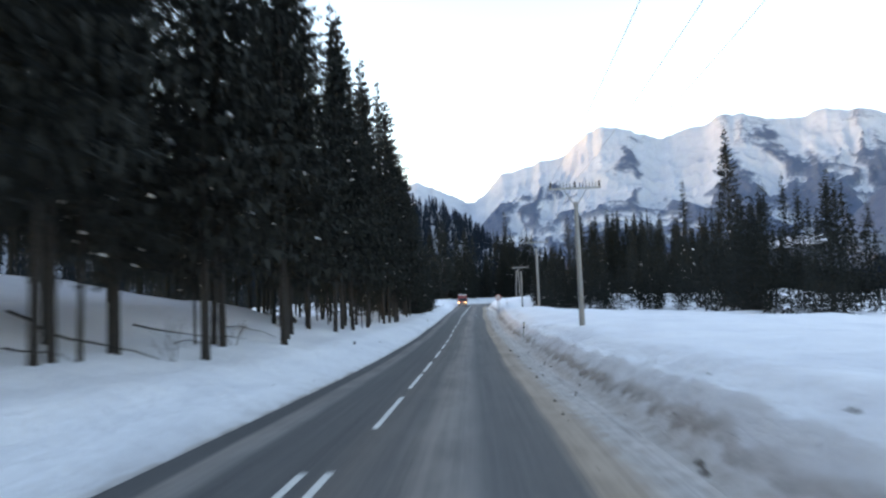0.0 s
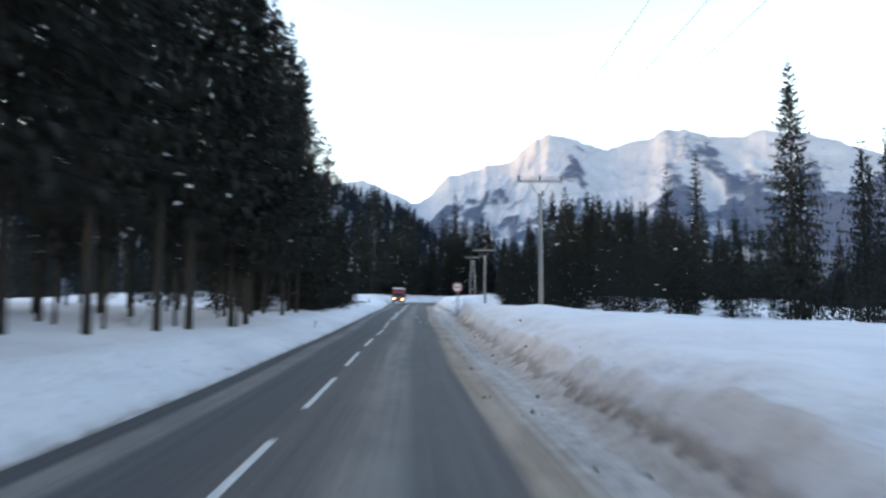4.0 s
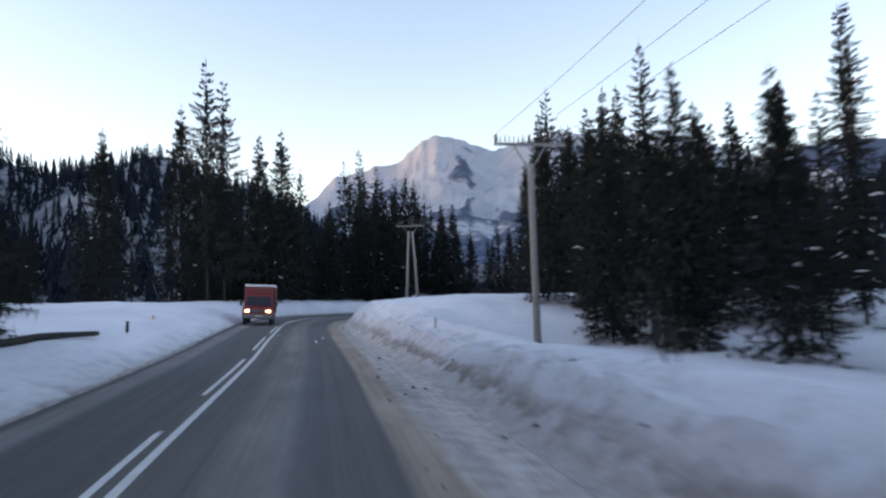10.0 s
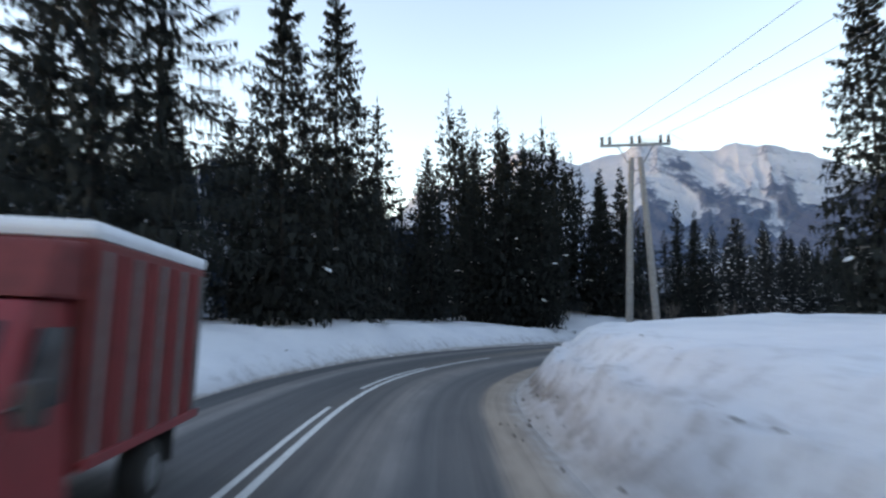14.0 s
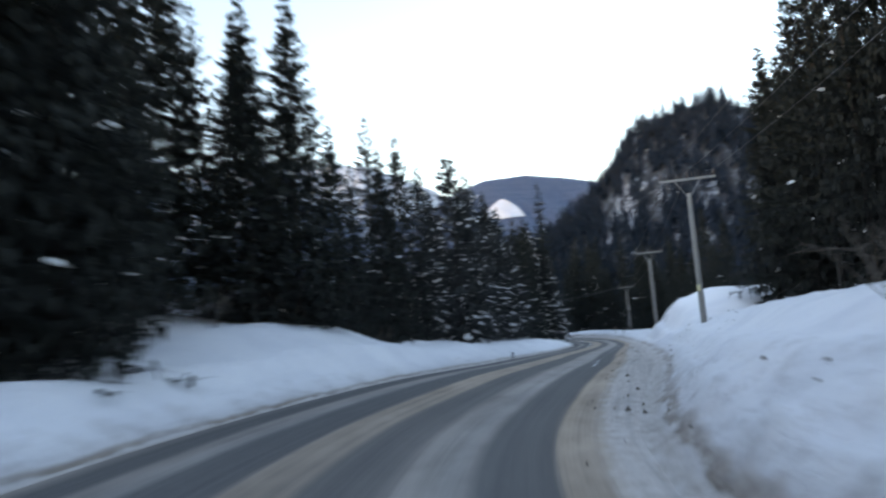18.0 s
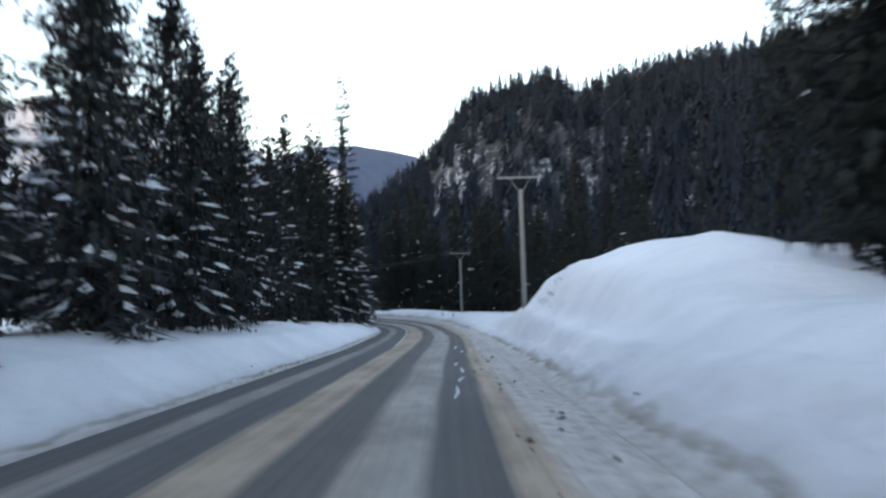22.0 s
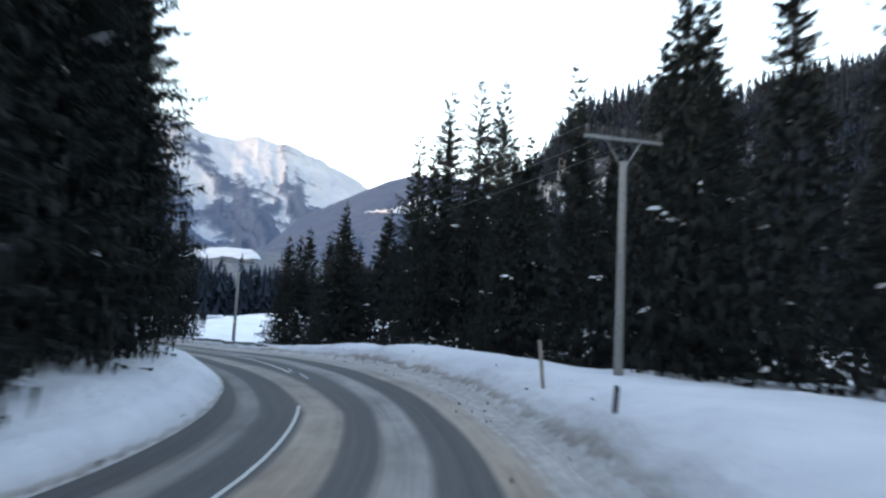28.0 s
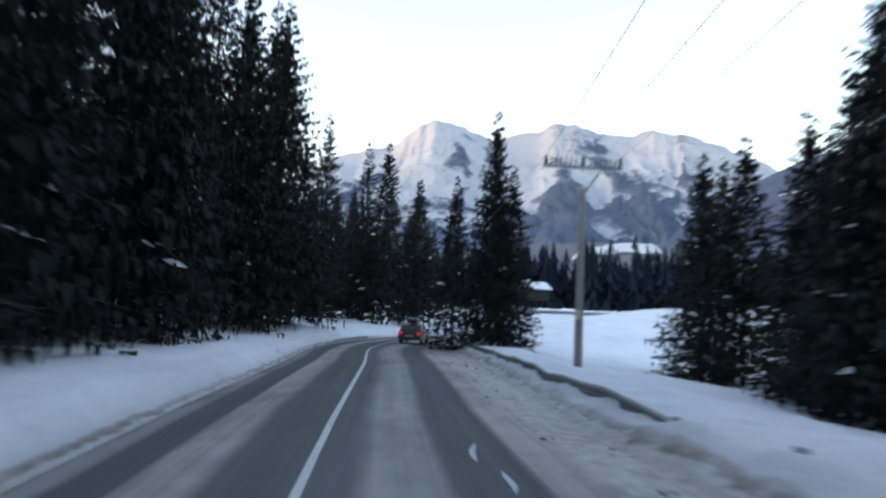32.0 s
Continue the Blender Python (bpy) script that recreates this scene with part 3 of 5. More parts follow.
    line = calc(n, l, "ADD", share, calc(n, l, "MULTIPLY", calc(n, l, "SUBTRACT", 0.50, rib), 1.0))
    line = calc(n, l, "ADD", line, calc(n, l, "MULTIPLY", calc(n, l, "SUBTRACT", mid, 0.5), 0.40))
    line = calc(n, l, "ADD", line, calc(n, l, "MULTIPLY", calc(n, l, "SUBTRACT", fine, 0.5), 0.25))
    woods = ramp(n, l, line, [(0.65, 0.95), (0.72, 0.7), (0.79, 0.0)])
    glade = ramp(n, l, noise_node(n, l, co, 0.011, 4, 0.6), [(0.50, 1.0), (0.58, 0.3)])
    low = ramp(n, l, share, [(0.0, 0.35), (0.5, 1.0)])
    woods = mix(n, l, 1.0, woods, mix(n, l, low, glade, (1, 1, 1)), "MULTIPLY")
    # the woods' blue is painted haze too
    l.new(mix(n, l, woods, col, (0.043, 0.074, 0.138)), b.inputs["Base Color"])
    bump(n, l, b, fine, 0.7, 14.0)
    return m


def fractal(x, y, seed):
    v, f, a = 0, 1.0, 1.0
    for k in range(6):
        v = v + a * (1 - np.abs(soft_noise(x * f + 7 * k, y * f - 3 * k, seed + k)) * 2)
        f, a = f * 1.9, a * 0.52
    return v


def ridge(name, label, eye, profile, r_near, r_crest, mat, rough, seed, power=1.0, n_az=320, n_r=48, base=-10.0, grain=(9.0, 5.0), spine=0.0):
    """A range whose crest stands r_crest from eye, at the compass angle and elevation pairs of profile; its front slopes towards eye."""
    a = np.array(profile)
    az = np.linspace(a[0, 0], a[-1, 0], n_az)
    el = np.interp(az, a[:, 0], a[:, 1])
    top = r_crest * np.tan(np.radians(el)) + eye[2]
    near = np.interp(az, *np.array(r_near).T)[:, None] if isinstance(r_near, list) else r_near
    u = np.r_[np.linspace(0, 1, n_r), np.linspace(1.04, 1.35, 6)]
    AZ, U = np.meshgrid(np.radians(az), u, indexing="ij")
    R = near + (r_crest - near) * U
    rise = np.where(U <= 1, np.clip(U, 0, 1) ** power, 1 - (U - 1) * 2.2)
    Z = base + (top[:, None] - base) * rise
    hang = np.clip(np.sin(np.pi * np.clip(U, 0, 1)), 0, 1) + 0.25 * (U > 1)
    gully = fractal(np.degrees(AZ) / grain[0] + 0.25 * U, U * grain[1] * 0.35 + 0.1 * np.degrees(AZ), seed)
    Z = Z + rough * hang * (gully - 0.5) + spine * rough * (fractal(np.degrees(AZ) / 1.3, U * 3, seed + 4) - 0.6) * np.clip(U * 1.5 - 0.5, 0, 0.5)
    X, Y = eye[0] + R * np.sin(AZ), eye[1] + R * np.cos(AZ)
    m = len(u)
    i = (np.arange(n_az - 1)[:, None] * m + np.arange(m - 1)[None]).ravel()
    faces = np.stack([i, i + 1, i + m + 1, i + m], 1)[:, ::-1]
    ob = tagged(new(name, mesh_of(name, np.stack([X, Y, Z], -1).reshape(-1, 3), faces, mat, True)), label, "mountain", kind="structure")
    return ob, (az, u, X, Y, Z)


PEAKS = [(-40, 8.5), (-25, 9.0), (-12, 8.8), (-5, 9.3), (-2.7, 9.55), (-1.7, 9.75), (-0.2, 9.2), (2.4, 8.0), (2.9, 8.0), (3.7, 8.6), (5.2, 10.16), (7.2, 10.5), (8.3, 10.95),
         (10.1, 11.2), (11, 11.96), (11.9, 12.7), (13, 13.3), (14.6, 13.2), (15.9, 12.66), (18, 11.96), (19.3, 12.3), (21.4, 12.7), (22, 13.1), (24, 13.1),
         (25.4, 12.5), (27.6, 12.3), (29.4, 12.7), (30.7, 12.3), (32, 12.2), (34.3, 11.3), (36.5, 10.3), (38.3, 9.4), (42, 8), (52, 6)]


def alpine_range(eye, profile, r_near, r_crest, n_az=640, n_u=150, base=-10.0):
    """The high range: ribs and gullies run down from a crest at the compass angle and elevation pairs of profile."""
    a = np.array(profile)
    az = np.linspace(a[0, 0], a[-1, 0], n_az)
    top = r_crest * np.tan(np.radians(np.interp(az, a[:, 0], a[:, 1]))) + eye[2]
    top = top + 9 * lumps_noise(az, 0 * az, 0.55, 3) + 5 * lumps_noise(az, 0 * az, 0.23, 5)
    u = np.r_[np.linspace(0, 1, n_u), np.linspace(1.03, 1.3, 5)]
    AZ, U = np.meshgrid(az, u, indexing="ij")
    low = np.clip(1 - U, 0, 1)
    lean = 5.5 * np.sin(np.radians(AZ) * 9.0 + 0.6)
    W = AZ + lean * low + 2.6 * low * lumps_noise(AZ, U * 9, 5.0, 2) + 1.1 * lumps_noise(AZ, U * 14, 1.9, 6) * low
    V = U * 14.0
    rib = 0
    for k, (size, amp, run) in enumerate(((5.0, 0.50, 0.7), (2.3, 0.36, 0.9), (1.05, 0.22, 1.2), (0.5, 0.13, 1.5), (0.24, 0.08, 1.8))):
        rib = rib + amp * (0.75 - 2.0 * np.abs(lumps_noise(W + 0.35 * lumps_noise(W, V, size * 0.7, 20 + k), V * run, size, 11 + k)))
    rise = np.where(U <= 1, 0.62 * np.clip(U, 0, 1) ** 1.15 + 0.38 * np.clip(U, 0, 1) ** 2.2, 1 - (U - 1) * 2.2)
    hang = np.clip(np.sin(np.pi * np.clip(U, 0, 1)), 0, 1) ** 0.75
    R = r_near + (r_crest - r_near) * U
    Z = base + (top[:, None] - base) * rise + 95 * hang * (rib - 0.25)
    A = np.radians(AZ)
    P = np.stack([eye[0] + R * np.sin(A), eye[1] + R * np.cos(A), Z], -1).reshape(-1, 3)
    m = len(u)
    i = (np.arange(n_az - 1)[:, None] * m + np.arange(m - 1)[None]).ravel()
    faces = np.stack([i, i + m, i + m + 1, i + 1], 1)
    uvs = np.stack([np.clip(U, 0, 1), np.clip(rib * 0.6 + 0.35, 0, 1)], -1).reshape(-1, 2)
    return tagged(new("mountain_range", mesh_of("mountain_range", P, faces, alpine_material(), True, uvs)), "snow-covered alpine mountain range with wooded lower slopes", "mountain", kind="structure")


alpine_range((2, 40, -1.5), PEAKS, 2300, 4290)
HILL = [(30, 3.0), (34, 7.0), (38.7, 9.4), (40.6, 10.3), (42.3, 10.8), (45.6, 10.9), (48.6, 10.4), (50.7, 9.9), (56, 8.5), (64, 7.0)]
# the blue of these woods stands in for haze
hill_ob, hill = ridge("wooded_hill", "distant wooded hill with a snowy clearing", (20, 205, 0), HILL, 900, 2500, rock_snow("hill_haze_wood", 5000, (0.022, 0.048, 0.105), 0.2, cover=0.97, grain=0.012), 25, 5.0, 1.1, 160, 40, -12)


def slope_patch(name, label, grid, a0, a1, lo, hi, mat, lift, cols=28, rows=6):
    """A patch lying on a slope between the angles a0 and a1 and the slope shares lo(a) and hi(a)."""
    az, uu, *xyz = grid
    V, Fc = [], []
    for i in range(cols):
        a = a0 + (a1 - a0) * i / (cols - 1)
        for k in range(rows):
            v = lo(a) + (hi(a) - lo(a)) * k / (rows - 1)
            fi, fj = float(np.interp(a, az, np.arange(len(az)))), float(np.interp(v, uu, np.arange(len(uu))))
            i0, j0 = min(int(fi), len(az) - 2), min(int(fj), len(uu) - 2)
            p, q = fi - i0, fj - j0
            x, y, z = (float((A[i0, j0] * (1 - p) + A[i0 + 1, j0] * p) * (1 - q) + (A[i0, j0 + 1] * (1 - p) + A[i0 + 1, j0 + 1] * p) * q) for A in xyz)
            V.append((x, y, z + lift))
            if i and k:
                n0 = (i - 1) * rows + k
                Fc.append((n0 - 1, n0 + rows - 1, n0 + rows, n0))
    return tagged(new(name, mesh_of(name, V, Fc, mat, True)), label, "clearing", kind="structure")


# greyer, bluer than near snow: haze of the distance put into the colour
FAR_SNOW = simple("hazy_far_snow", (0.46, 0.50, 0.57), 0.9, 0, 0.1, 0.02)


def share_at(grid, eye, a, el):
    """The slope share at which a range stands at elevation el, seen from eye at the compass angle a."""
    az, uu, X, Y, Z = grid
    i = int(np.argmin(np.abs(az - a)))
    rise = np.degrees(np.arctan2(Z[i] - eye[2], np.hypot(X[i] - eye[0], Y[i] - eye[1])))
    n = int(np.argmax(rise))
    return float(np.interp(el, np.maximum.accumulate(rise[: n + 1]), uu[: n + 1]))


CLEARING = [(39.2, 0.02), (41.0, 0.25), (42.4, 0.8), (43.5, 1.6), (44.2, 1.3), (44.9, 0.7), (45.3, 0.02)]
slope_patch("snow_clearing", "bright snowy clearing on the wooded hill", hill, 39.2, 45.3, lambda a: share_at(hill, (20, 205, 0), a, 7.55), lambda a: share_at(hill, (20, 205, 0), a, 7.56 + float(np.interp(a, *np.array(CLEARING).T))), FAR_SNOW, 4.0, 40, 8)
FOOTHILL = [(-12, 1.5), (0, 2.6), (12, 3.6), (20, 4.6), (25, 5.0), (31, 4.9), (38, 4.2), (50, 4.6), (60, 3.5)]
# woods blued for haze here as well
foothill_ob, foothill = ridge("foothill", "low wooded foothill below the high range", (140, 318, -4.2), FOOTHILL, 620, 1300, rock_snow("foothill_haze_wood", 5000, (0.034, 0.050, 0.078), 0.2, cover=0.85, grain=0.03), 10, 3.0, 0.9, 120, 30, -12)
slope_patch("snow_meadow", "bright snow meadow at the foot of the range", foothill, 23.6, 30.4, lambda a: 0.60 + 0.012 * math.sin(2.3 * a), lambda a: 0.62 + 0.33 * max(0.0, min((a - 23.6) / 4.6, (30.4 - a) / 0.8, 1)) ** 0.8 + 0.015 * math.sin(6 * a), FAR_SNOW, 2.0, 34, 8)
SPUR = [(-60, 10), (-30, 12), (-24, 12.2), (-19, 10.8), (-14, 9.2), (-10.7, 9.9), (-8.4, 10.9), (-6.5, 11.0), (-5, 10.2), (-3.3, 9.2), (-1.2, 8.7), (0.6, 7.6), (3, 6.0), (6, 3.5), (10, 1.0)]
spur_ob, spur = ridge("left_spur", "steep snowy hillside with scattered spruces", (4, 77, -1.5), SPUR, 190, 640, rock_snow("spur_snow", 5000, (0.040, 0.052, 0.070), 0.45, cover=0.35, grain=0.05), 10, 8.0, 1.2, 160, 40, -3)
def cliff_material(name, rise):
    m, n, l, b = material(name, 0.9)
    co = n.new("ShaderNodeTexCoord").outputs["Object"]
    blocks = noise_node(n, l, co, 0.11, 7, 0.75, (1.0, 1.0, 0.55))
    ledge = noise_node(n, l, co, 0.4, 5, 0.7, (1.0, 1.0, 1.8))
    l.new(ramp(n, l, mix(n, l, 0.45, blocks, ledge), [(0.47 + rise, (0.012, 0.017, 0.026)), (0.505 + rise, (0.035, 0.046, 0.066)), (0.525 + rise, (0.27, 0.32, 0.40)), (0.60 + rise, (0.45, 0.50, 0.58))]), b.inputs["Base Color"])
    bump(n, l, b, blocks, 0.9, 3.0)
    return m


CRAG = [(36, -1.5), (42, 1.5), (47.7, 6.6), (50.7, 8.8), (52.4, 10.5), (53.9, 13.2), (56.5, 14.4), (59, 15.2), (61.8, 15.2), (64, 14.0), (66.4, 14.7), (70.9, 15.7), (75, 15.9), (85, 16.9), (100, 16.0), (130, 14.0), (160, 9.0)]
crag_ob, crag = ridge("crag_hill", "steep spruce-covered hill with snowy crags", (46, 231, -0.5), CRAG, [(30, 470), (50, 430), (58, 330), (75, 190), (160, 170)], 610, cliff_material("crag_ground", 0.055), 9, 11.0, 1.0, 200, 46, -5)


CLIFF = cliff_material("cliff_rock", 0.012)
for a0, a1, v0, v1 in ((51.4, 55.4, 0.36, 0.70), (59.8, 61.2, 0.28, 0.52), (63.2, 64.2, 0.26, 0.46)):
    slope_patch("cliff", "snow-streaked rock face among the spruces", crag, a0, a1, lambda a: v0 + 0.07 * math.sin(3.1 * a) + 0.03 * math.sin(9.7 * a), lambda a: v0 + (v1 - v0) * max(0.15, math.sin(math.pi * (a - a0) / (a1 - a0))) ** 0.5 + 0.04 * math.sin(7.3 * a), CLIFF, 1.2, 40, 14)


# ---- spruces ----
def spruce_arrays(rng, H, bare, R, whorl, n_side, n_hang, taper=0.85, thin=0.0, top_thin=0.0, load=0.0, droop=0.5, core=0.5, clump=1.0):
    """Trunk, crown and snow of one spruce as (vertices, faces): drooping boughs with side twigs and hanging twigs round a dark core."""
    tr = tube([(0, 0, -0.6), (0, 0, 0.4), (0.05, 0.03, H * 0.5), (0, 0, H * 0.985)], [H * 0.0074, H * 0.0060, H * 0.0042, 0.02], 7)
    cv, cf, sv, sf = [], [], [], []

    def tri(a, b, c):
        k = len(cv)
        for p in (a, b, c):
            p[2] = max(p[2], -0.3)
        cv.extend((a, b, c))
        cf.append((k, k + 1, k + 2))

    z = bare
    while z < H - 0.3:
        u = (z - bare) / (H - bare)
        reach = R * 1.3 * ((1 - u) ** taper) * (0.70 + 0.30 * min(1, u * 6)) * rng.uniform(0.88, 1.1) + 0.14
        count = 8 if u < 0.6 else 7 if u < 0.85 else 5
        a0 = rng.random() * 6.28
        # the shaded heart of the crown, ragged and thinning towards the tip
        heart = core * min(1.0, (1.02 - u) / 0.4)
        for k in range(0 if heart * reach < 0.12 else 40 if n_side > 2 else 14):
            if rng.random() < thin * 1.5:
                continue
            a, r0 = rng.random() * 6.283, reach * heart * 1.15 * rng.random() ** 0.6
            g = (0.14 + 0.055 * reach) * rng.uniform(0.6, 1.2) * (1.0 if n_side > 2 else 1.7)
            q = np.array([r0 * math.cos(a), r0 * math.sin(a), z + whorl * rng.uniform(-0.5, 0.7) - 0.3 * droop * r0])
            turn = a + rng.normal(0, 0.7)
            across = np.array([-math.sin(turn), math.cos(turn), rng.normal(0, 0.25)]) * g * 0.55
            tri(q - across + np.array([0, 0, g * 0.3]), q + across + np.array([0, 0, g * 0.3]), q + np.array([0.3 * g * math.cos(a), 0.3 * g * math.sin(a), -g * rng.uniform(0.7, 1.4)]))
        lopsided = rng.uniform(0.85, 1.12)
        for k in range(count):
            if rng.random() < thin + top_thin * u:
                continue
            a = a0 + 6.283 * k / count + rng.normal(0, 0.22)
            L = reach * lopsided * rng.uniform(0.66, 1.18)
            out = np.array([math.cos(a), math.sin(a), 0.0])
            side = np.array([-math.sin(a), math.cos(a), 0.0])
            lift = 0.34 * u - 0.02 + rng.normal(0, 0.07)
            base = np.array([0, 0, z + rng.normal(0, 0.18)])

            def spine(v):
                return base + out * (L * v) + np.array([0, 0, L * (lift * v - droop * (1 - 0.7 * u) * v * v + 0.28 * v**4)])

            w = 0.035 + 0.012 * L
            p0, p1, p2 = spine(0.0), spine(0.6), spine(1.06)
            tri(p0 - side * w, p0 + side * w, p1)
            tri(p1 - side * w * 1.7, p1 + side * w * 1.7, p2)
            first = 0.28 if u > 0.55 else 0.4
            for j in range(n_side):
                v = first + (0.97 - first) * (j + rng.random() * 0.9) / n_side
                q, q2 = spine(v), spine(min(1.05, v + max(0.05, 0.15 / L) if n_side > 2 else v + 0.22))
                tw = L * 0.30 * (1.2 - v) + 0.15
                for sg in (-1, 1):
                    tri(q, q2, q + (side * sg * 0.8 + out * 0.55) * tw * rng.uniform(0.6, 1.35) + np.array([0, 0, -tw * rng.uniform(0.15, 0.6)]))
            for j in range(n_hang):
                v = first + (1.0 - first) * (j + rng.random()) / n_hang
                q, q2 = spine(v), spine(min(1.04, v + (max(0.03, 0.085 / L) if n_side > 2 else 0.14)))
                tri(q, q2, (q + q2) / 2 + np.array([rng.normal(0, 0.06), rng.normal(0, 0.06), -(0.14 + 0.17 * L * (1.15 - 0.55 * v)) * rng.uniform(0.5, 1.5)]))
            if rng.random() < load and L > 0.5:
                v0 = rng.uniform(0.35, 0.6)
                v1 = min(1.03, v0 + rng.uniform(0.15, 0.42) * clump)
                q, q2 = spine(v0), spine(v1)
                ww, hh = rng.uniform(0.07, 0.17) * L**0.5 * clump, rng.uniform(0.05, 0.12)
                up = np.array([0, 0, 1.0])
                mid = spine((v0 + v1) / 2) + up * 0.03
                kk = len(sv)
                sv.extend((q, mid - side * ww - up * 0.06, q2, mid + side * ww - up * 0.06, mid * 0.6 + q * 0.4 + up * hh, mid * 0.6 + q2 * 0.4 + up * hh, mid - up * 0.05))
                sf.extend(((kk, kk + 1, kk + 4), (kk + 1, kk + 5, kk + 4), (kk + 1, kk + 2, kk + 5), (kk + 2, kk + 3, kk + 5), (kk + 3, kk + 4, kk + 5), (kk + 3, kk, kk + 4), (kk, kk + 6, kk + 1), (kk + 1, kk + 6, kk + 2), (kk + 2, kk + 6, kk + 3), (kk + 3, kk + 6, kk)))
        z += whorl * rng.uniform(0.7, 1.3) * (1 - 0.3 * u)
    tri(np.array([0.06, 0, H - 0.6]), np.array([-0.06, 0.03, H - 0.6]), np.array([0, 0, H * 1.02]))
    tri(np.array([0, 0.06, H - 0.6]), np.array([0.03, -0.06, H - 0.6]), np.array([0, 0, H]))
    return tr, (cv, cf), (sv, sf)


KINDS = {}


def spruce_kind(key, label, seed, H, bare, R, whorl, n_side, n_hang, needles=None, **kw):
    rng = np.random.default_rng(seed)
    tr, cr, sn = spruce_arrays(rng, H, bare, R, whorl, n_side, n_hang, **kw)
    KINDS[key] = (H, label, mesh_of("trunk", *tr, BARK, True), mesh_of("crown", *cr, needles or NEEDLE), mesh_of("snow_load", *sn, LOAD) if sn[1] else None)


spruce_kind("tall_a", "tall dark spruce with a bare lower trunk", 11, 24, 4.4, 2.9, 0.66, 4, 7, load=0.03, clump=0.75, core=0.6)
spruce_kind("tall_b", "tall dark spruce with a bare lower trunk", 12, 25, 5.2, 2.7, 0.66, 4, 7, load=0.03, clump=0.75, core=0.6, taper=1.05)
spruce_kind("tall_c", "tall dark spruce with a bare lower trunk", 13, 22, 3.6, 3.1, 0.64, 4, 7, load=0.03, clump=0.75, core=0.6, taper=1.05)
spruce_kind("full_a", "dark spruce with branches down to the snow", 14, 18, 0.6, 3.2, 0.56, 4, 7, load=0.04, clump=0.75, taper=1.05, core=0.7)
spruce_kind("full_b", "dark spruce with branches down to the snow", 15, 16, 0.4, 2.8, 0.56, 4, 7, load=0.04, clump=0.75, taper=1.05, core=0.7)
spruce_kind("full_c", "dark spruce with branches down to the snow", 16, 20, 0.9, 3.4, 0.60, 4, 7, load=0.04, clump=0.75, taper=1.05, core=0.7)
spruce_kind("airy_a", "tall spruce with a thin airy crown", 17, 24, 3.4, 3.2, 0.92, 5, 13, load=0.02, thin=0.06, top_thin=0.05, droop=0.42, taper=0.82, core=0.24)
spruce_kind("airy_b", "tall spruce with a thin airy crown", 18, 22, 3.2, 2.5, 0.82, 4, 11, load=0.02, thin=0.07, top_thin=0.08, droop=0.45, taper=0.85, core=0.28)
spruce_kind("laden_a", "spruce with snow lying on its branches", 19, 17, 0.5, 3.1, 0.50, 5, 6, needles=FROSTED, load=0.48, droop=0.6, core=0.6, clump=1.08)
spruce_kind("laden_b", "spruce with snow lying on its branches", 20, 14, 0.3, 2.6, 0.48, 5, 6, needles=FROSTED, load=0.48, droop=0.6, core=0.6, clump=1.08)
spruce_kind("spire", "slender old spruce with drooping branches", 21, 25, 2.0, 2.1, 0.62, 4, 7, thin=0.1, top_thin=0.1, load=0.12, droop=0.75, taper=0.72, core=0.25)


def spruce(key, x, y, height, group, turn=None, wide=1.0, z=None, lean=0.0):
    H, label, trunk, crown, load = KINDS[key]
    k = height / H
    z = float(ground_z([x], [y])[0]) - 0.1 if z is None else z
    turn = random.uniform(0, 360) if turn is None else turn
    ob = thing("spruce_tree", label, "tree", group, place=Matrix.Translation((x, y, z)) @ pose(0, 0, 0, lean, 0, turn) @ Matrix.Diagonal((k * wide, k * wide, k, 1)))
    part("trunk", trunk, ob)
    part("crown", crown, ob)
    if load:
        part("snow_load", load, ob, "clumps of snow on the branches")["kind"] = "stuff"
    return ob


def row(group, s0, s1, d0, d1, step, kinds, h0, h1, wide=1.0, seed=1):
    """Spruces in a band along the road."""
    rng = random.Random(seed)
    s = s0
    while s < s1:
        p = place_at([s + rng.uniform(-0.4, 0.4) * step], [rng.uniform(d0, d1)])[0]
        spruce(rng.choice(kinds), float(p[0]), float(p[1]), rng.uniform(h0, h1), group, rng.uniform(0, 360), wide * rng.uniform(0.9, 1.15), lean=rng.gauss(0, 0.8))
        s += step * rng.uniform(0.7, 1.3)


TALL, FULL, AIRY, LADEN = ["tall_a", "tall_b", "tall_c"], ["full_a", "full_b", "full_c"], ["airy_a", "airy_b"], ["laden_a", "laden_b"]
# left of the road, first stretch
row("spruces along the first straight", -8, 111, -12.0, -9.0, 3.2, TALL, 21, 26, seed=31)
row("young spruces under the first forest", 2, 104, -15.0, -8.6, 4.6, ["tall_b", "tall_a"], 11, 17, 0.8, seed=35)
row("low spruces past the first forest", 110, 142, -11, -8.3, 2.5, FULL, 8.5, 12.5, seed=33)
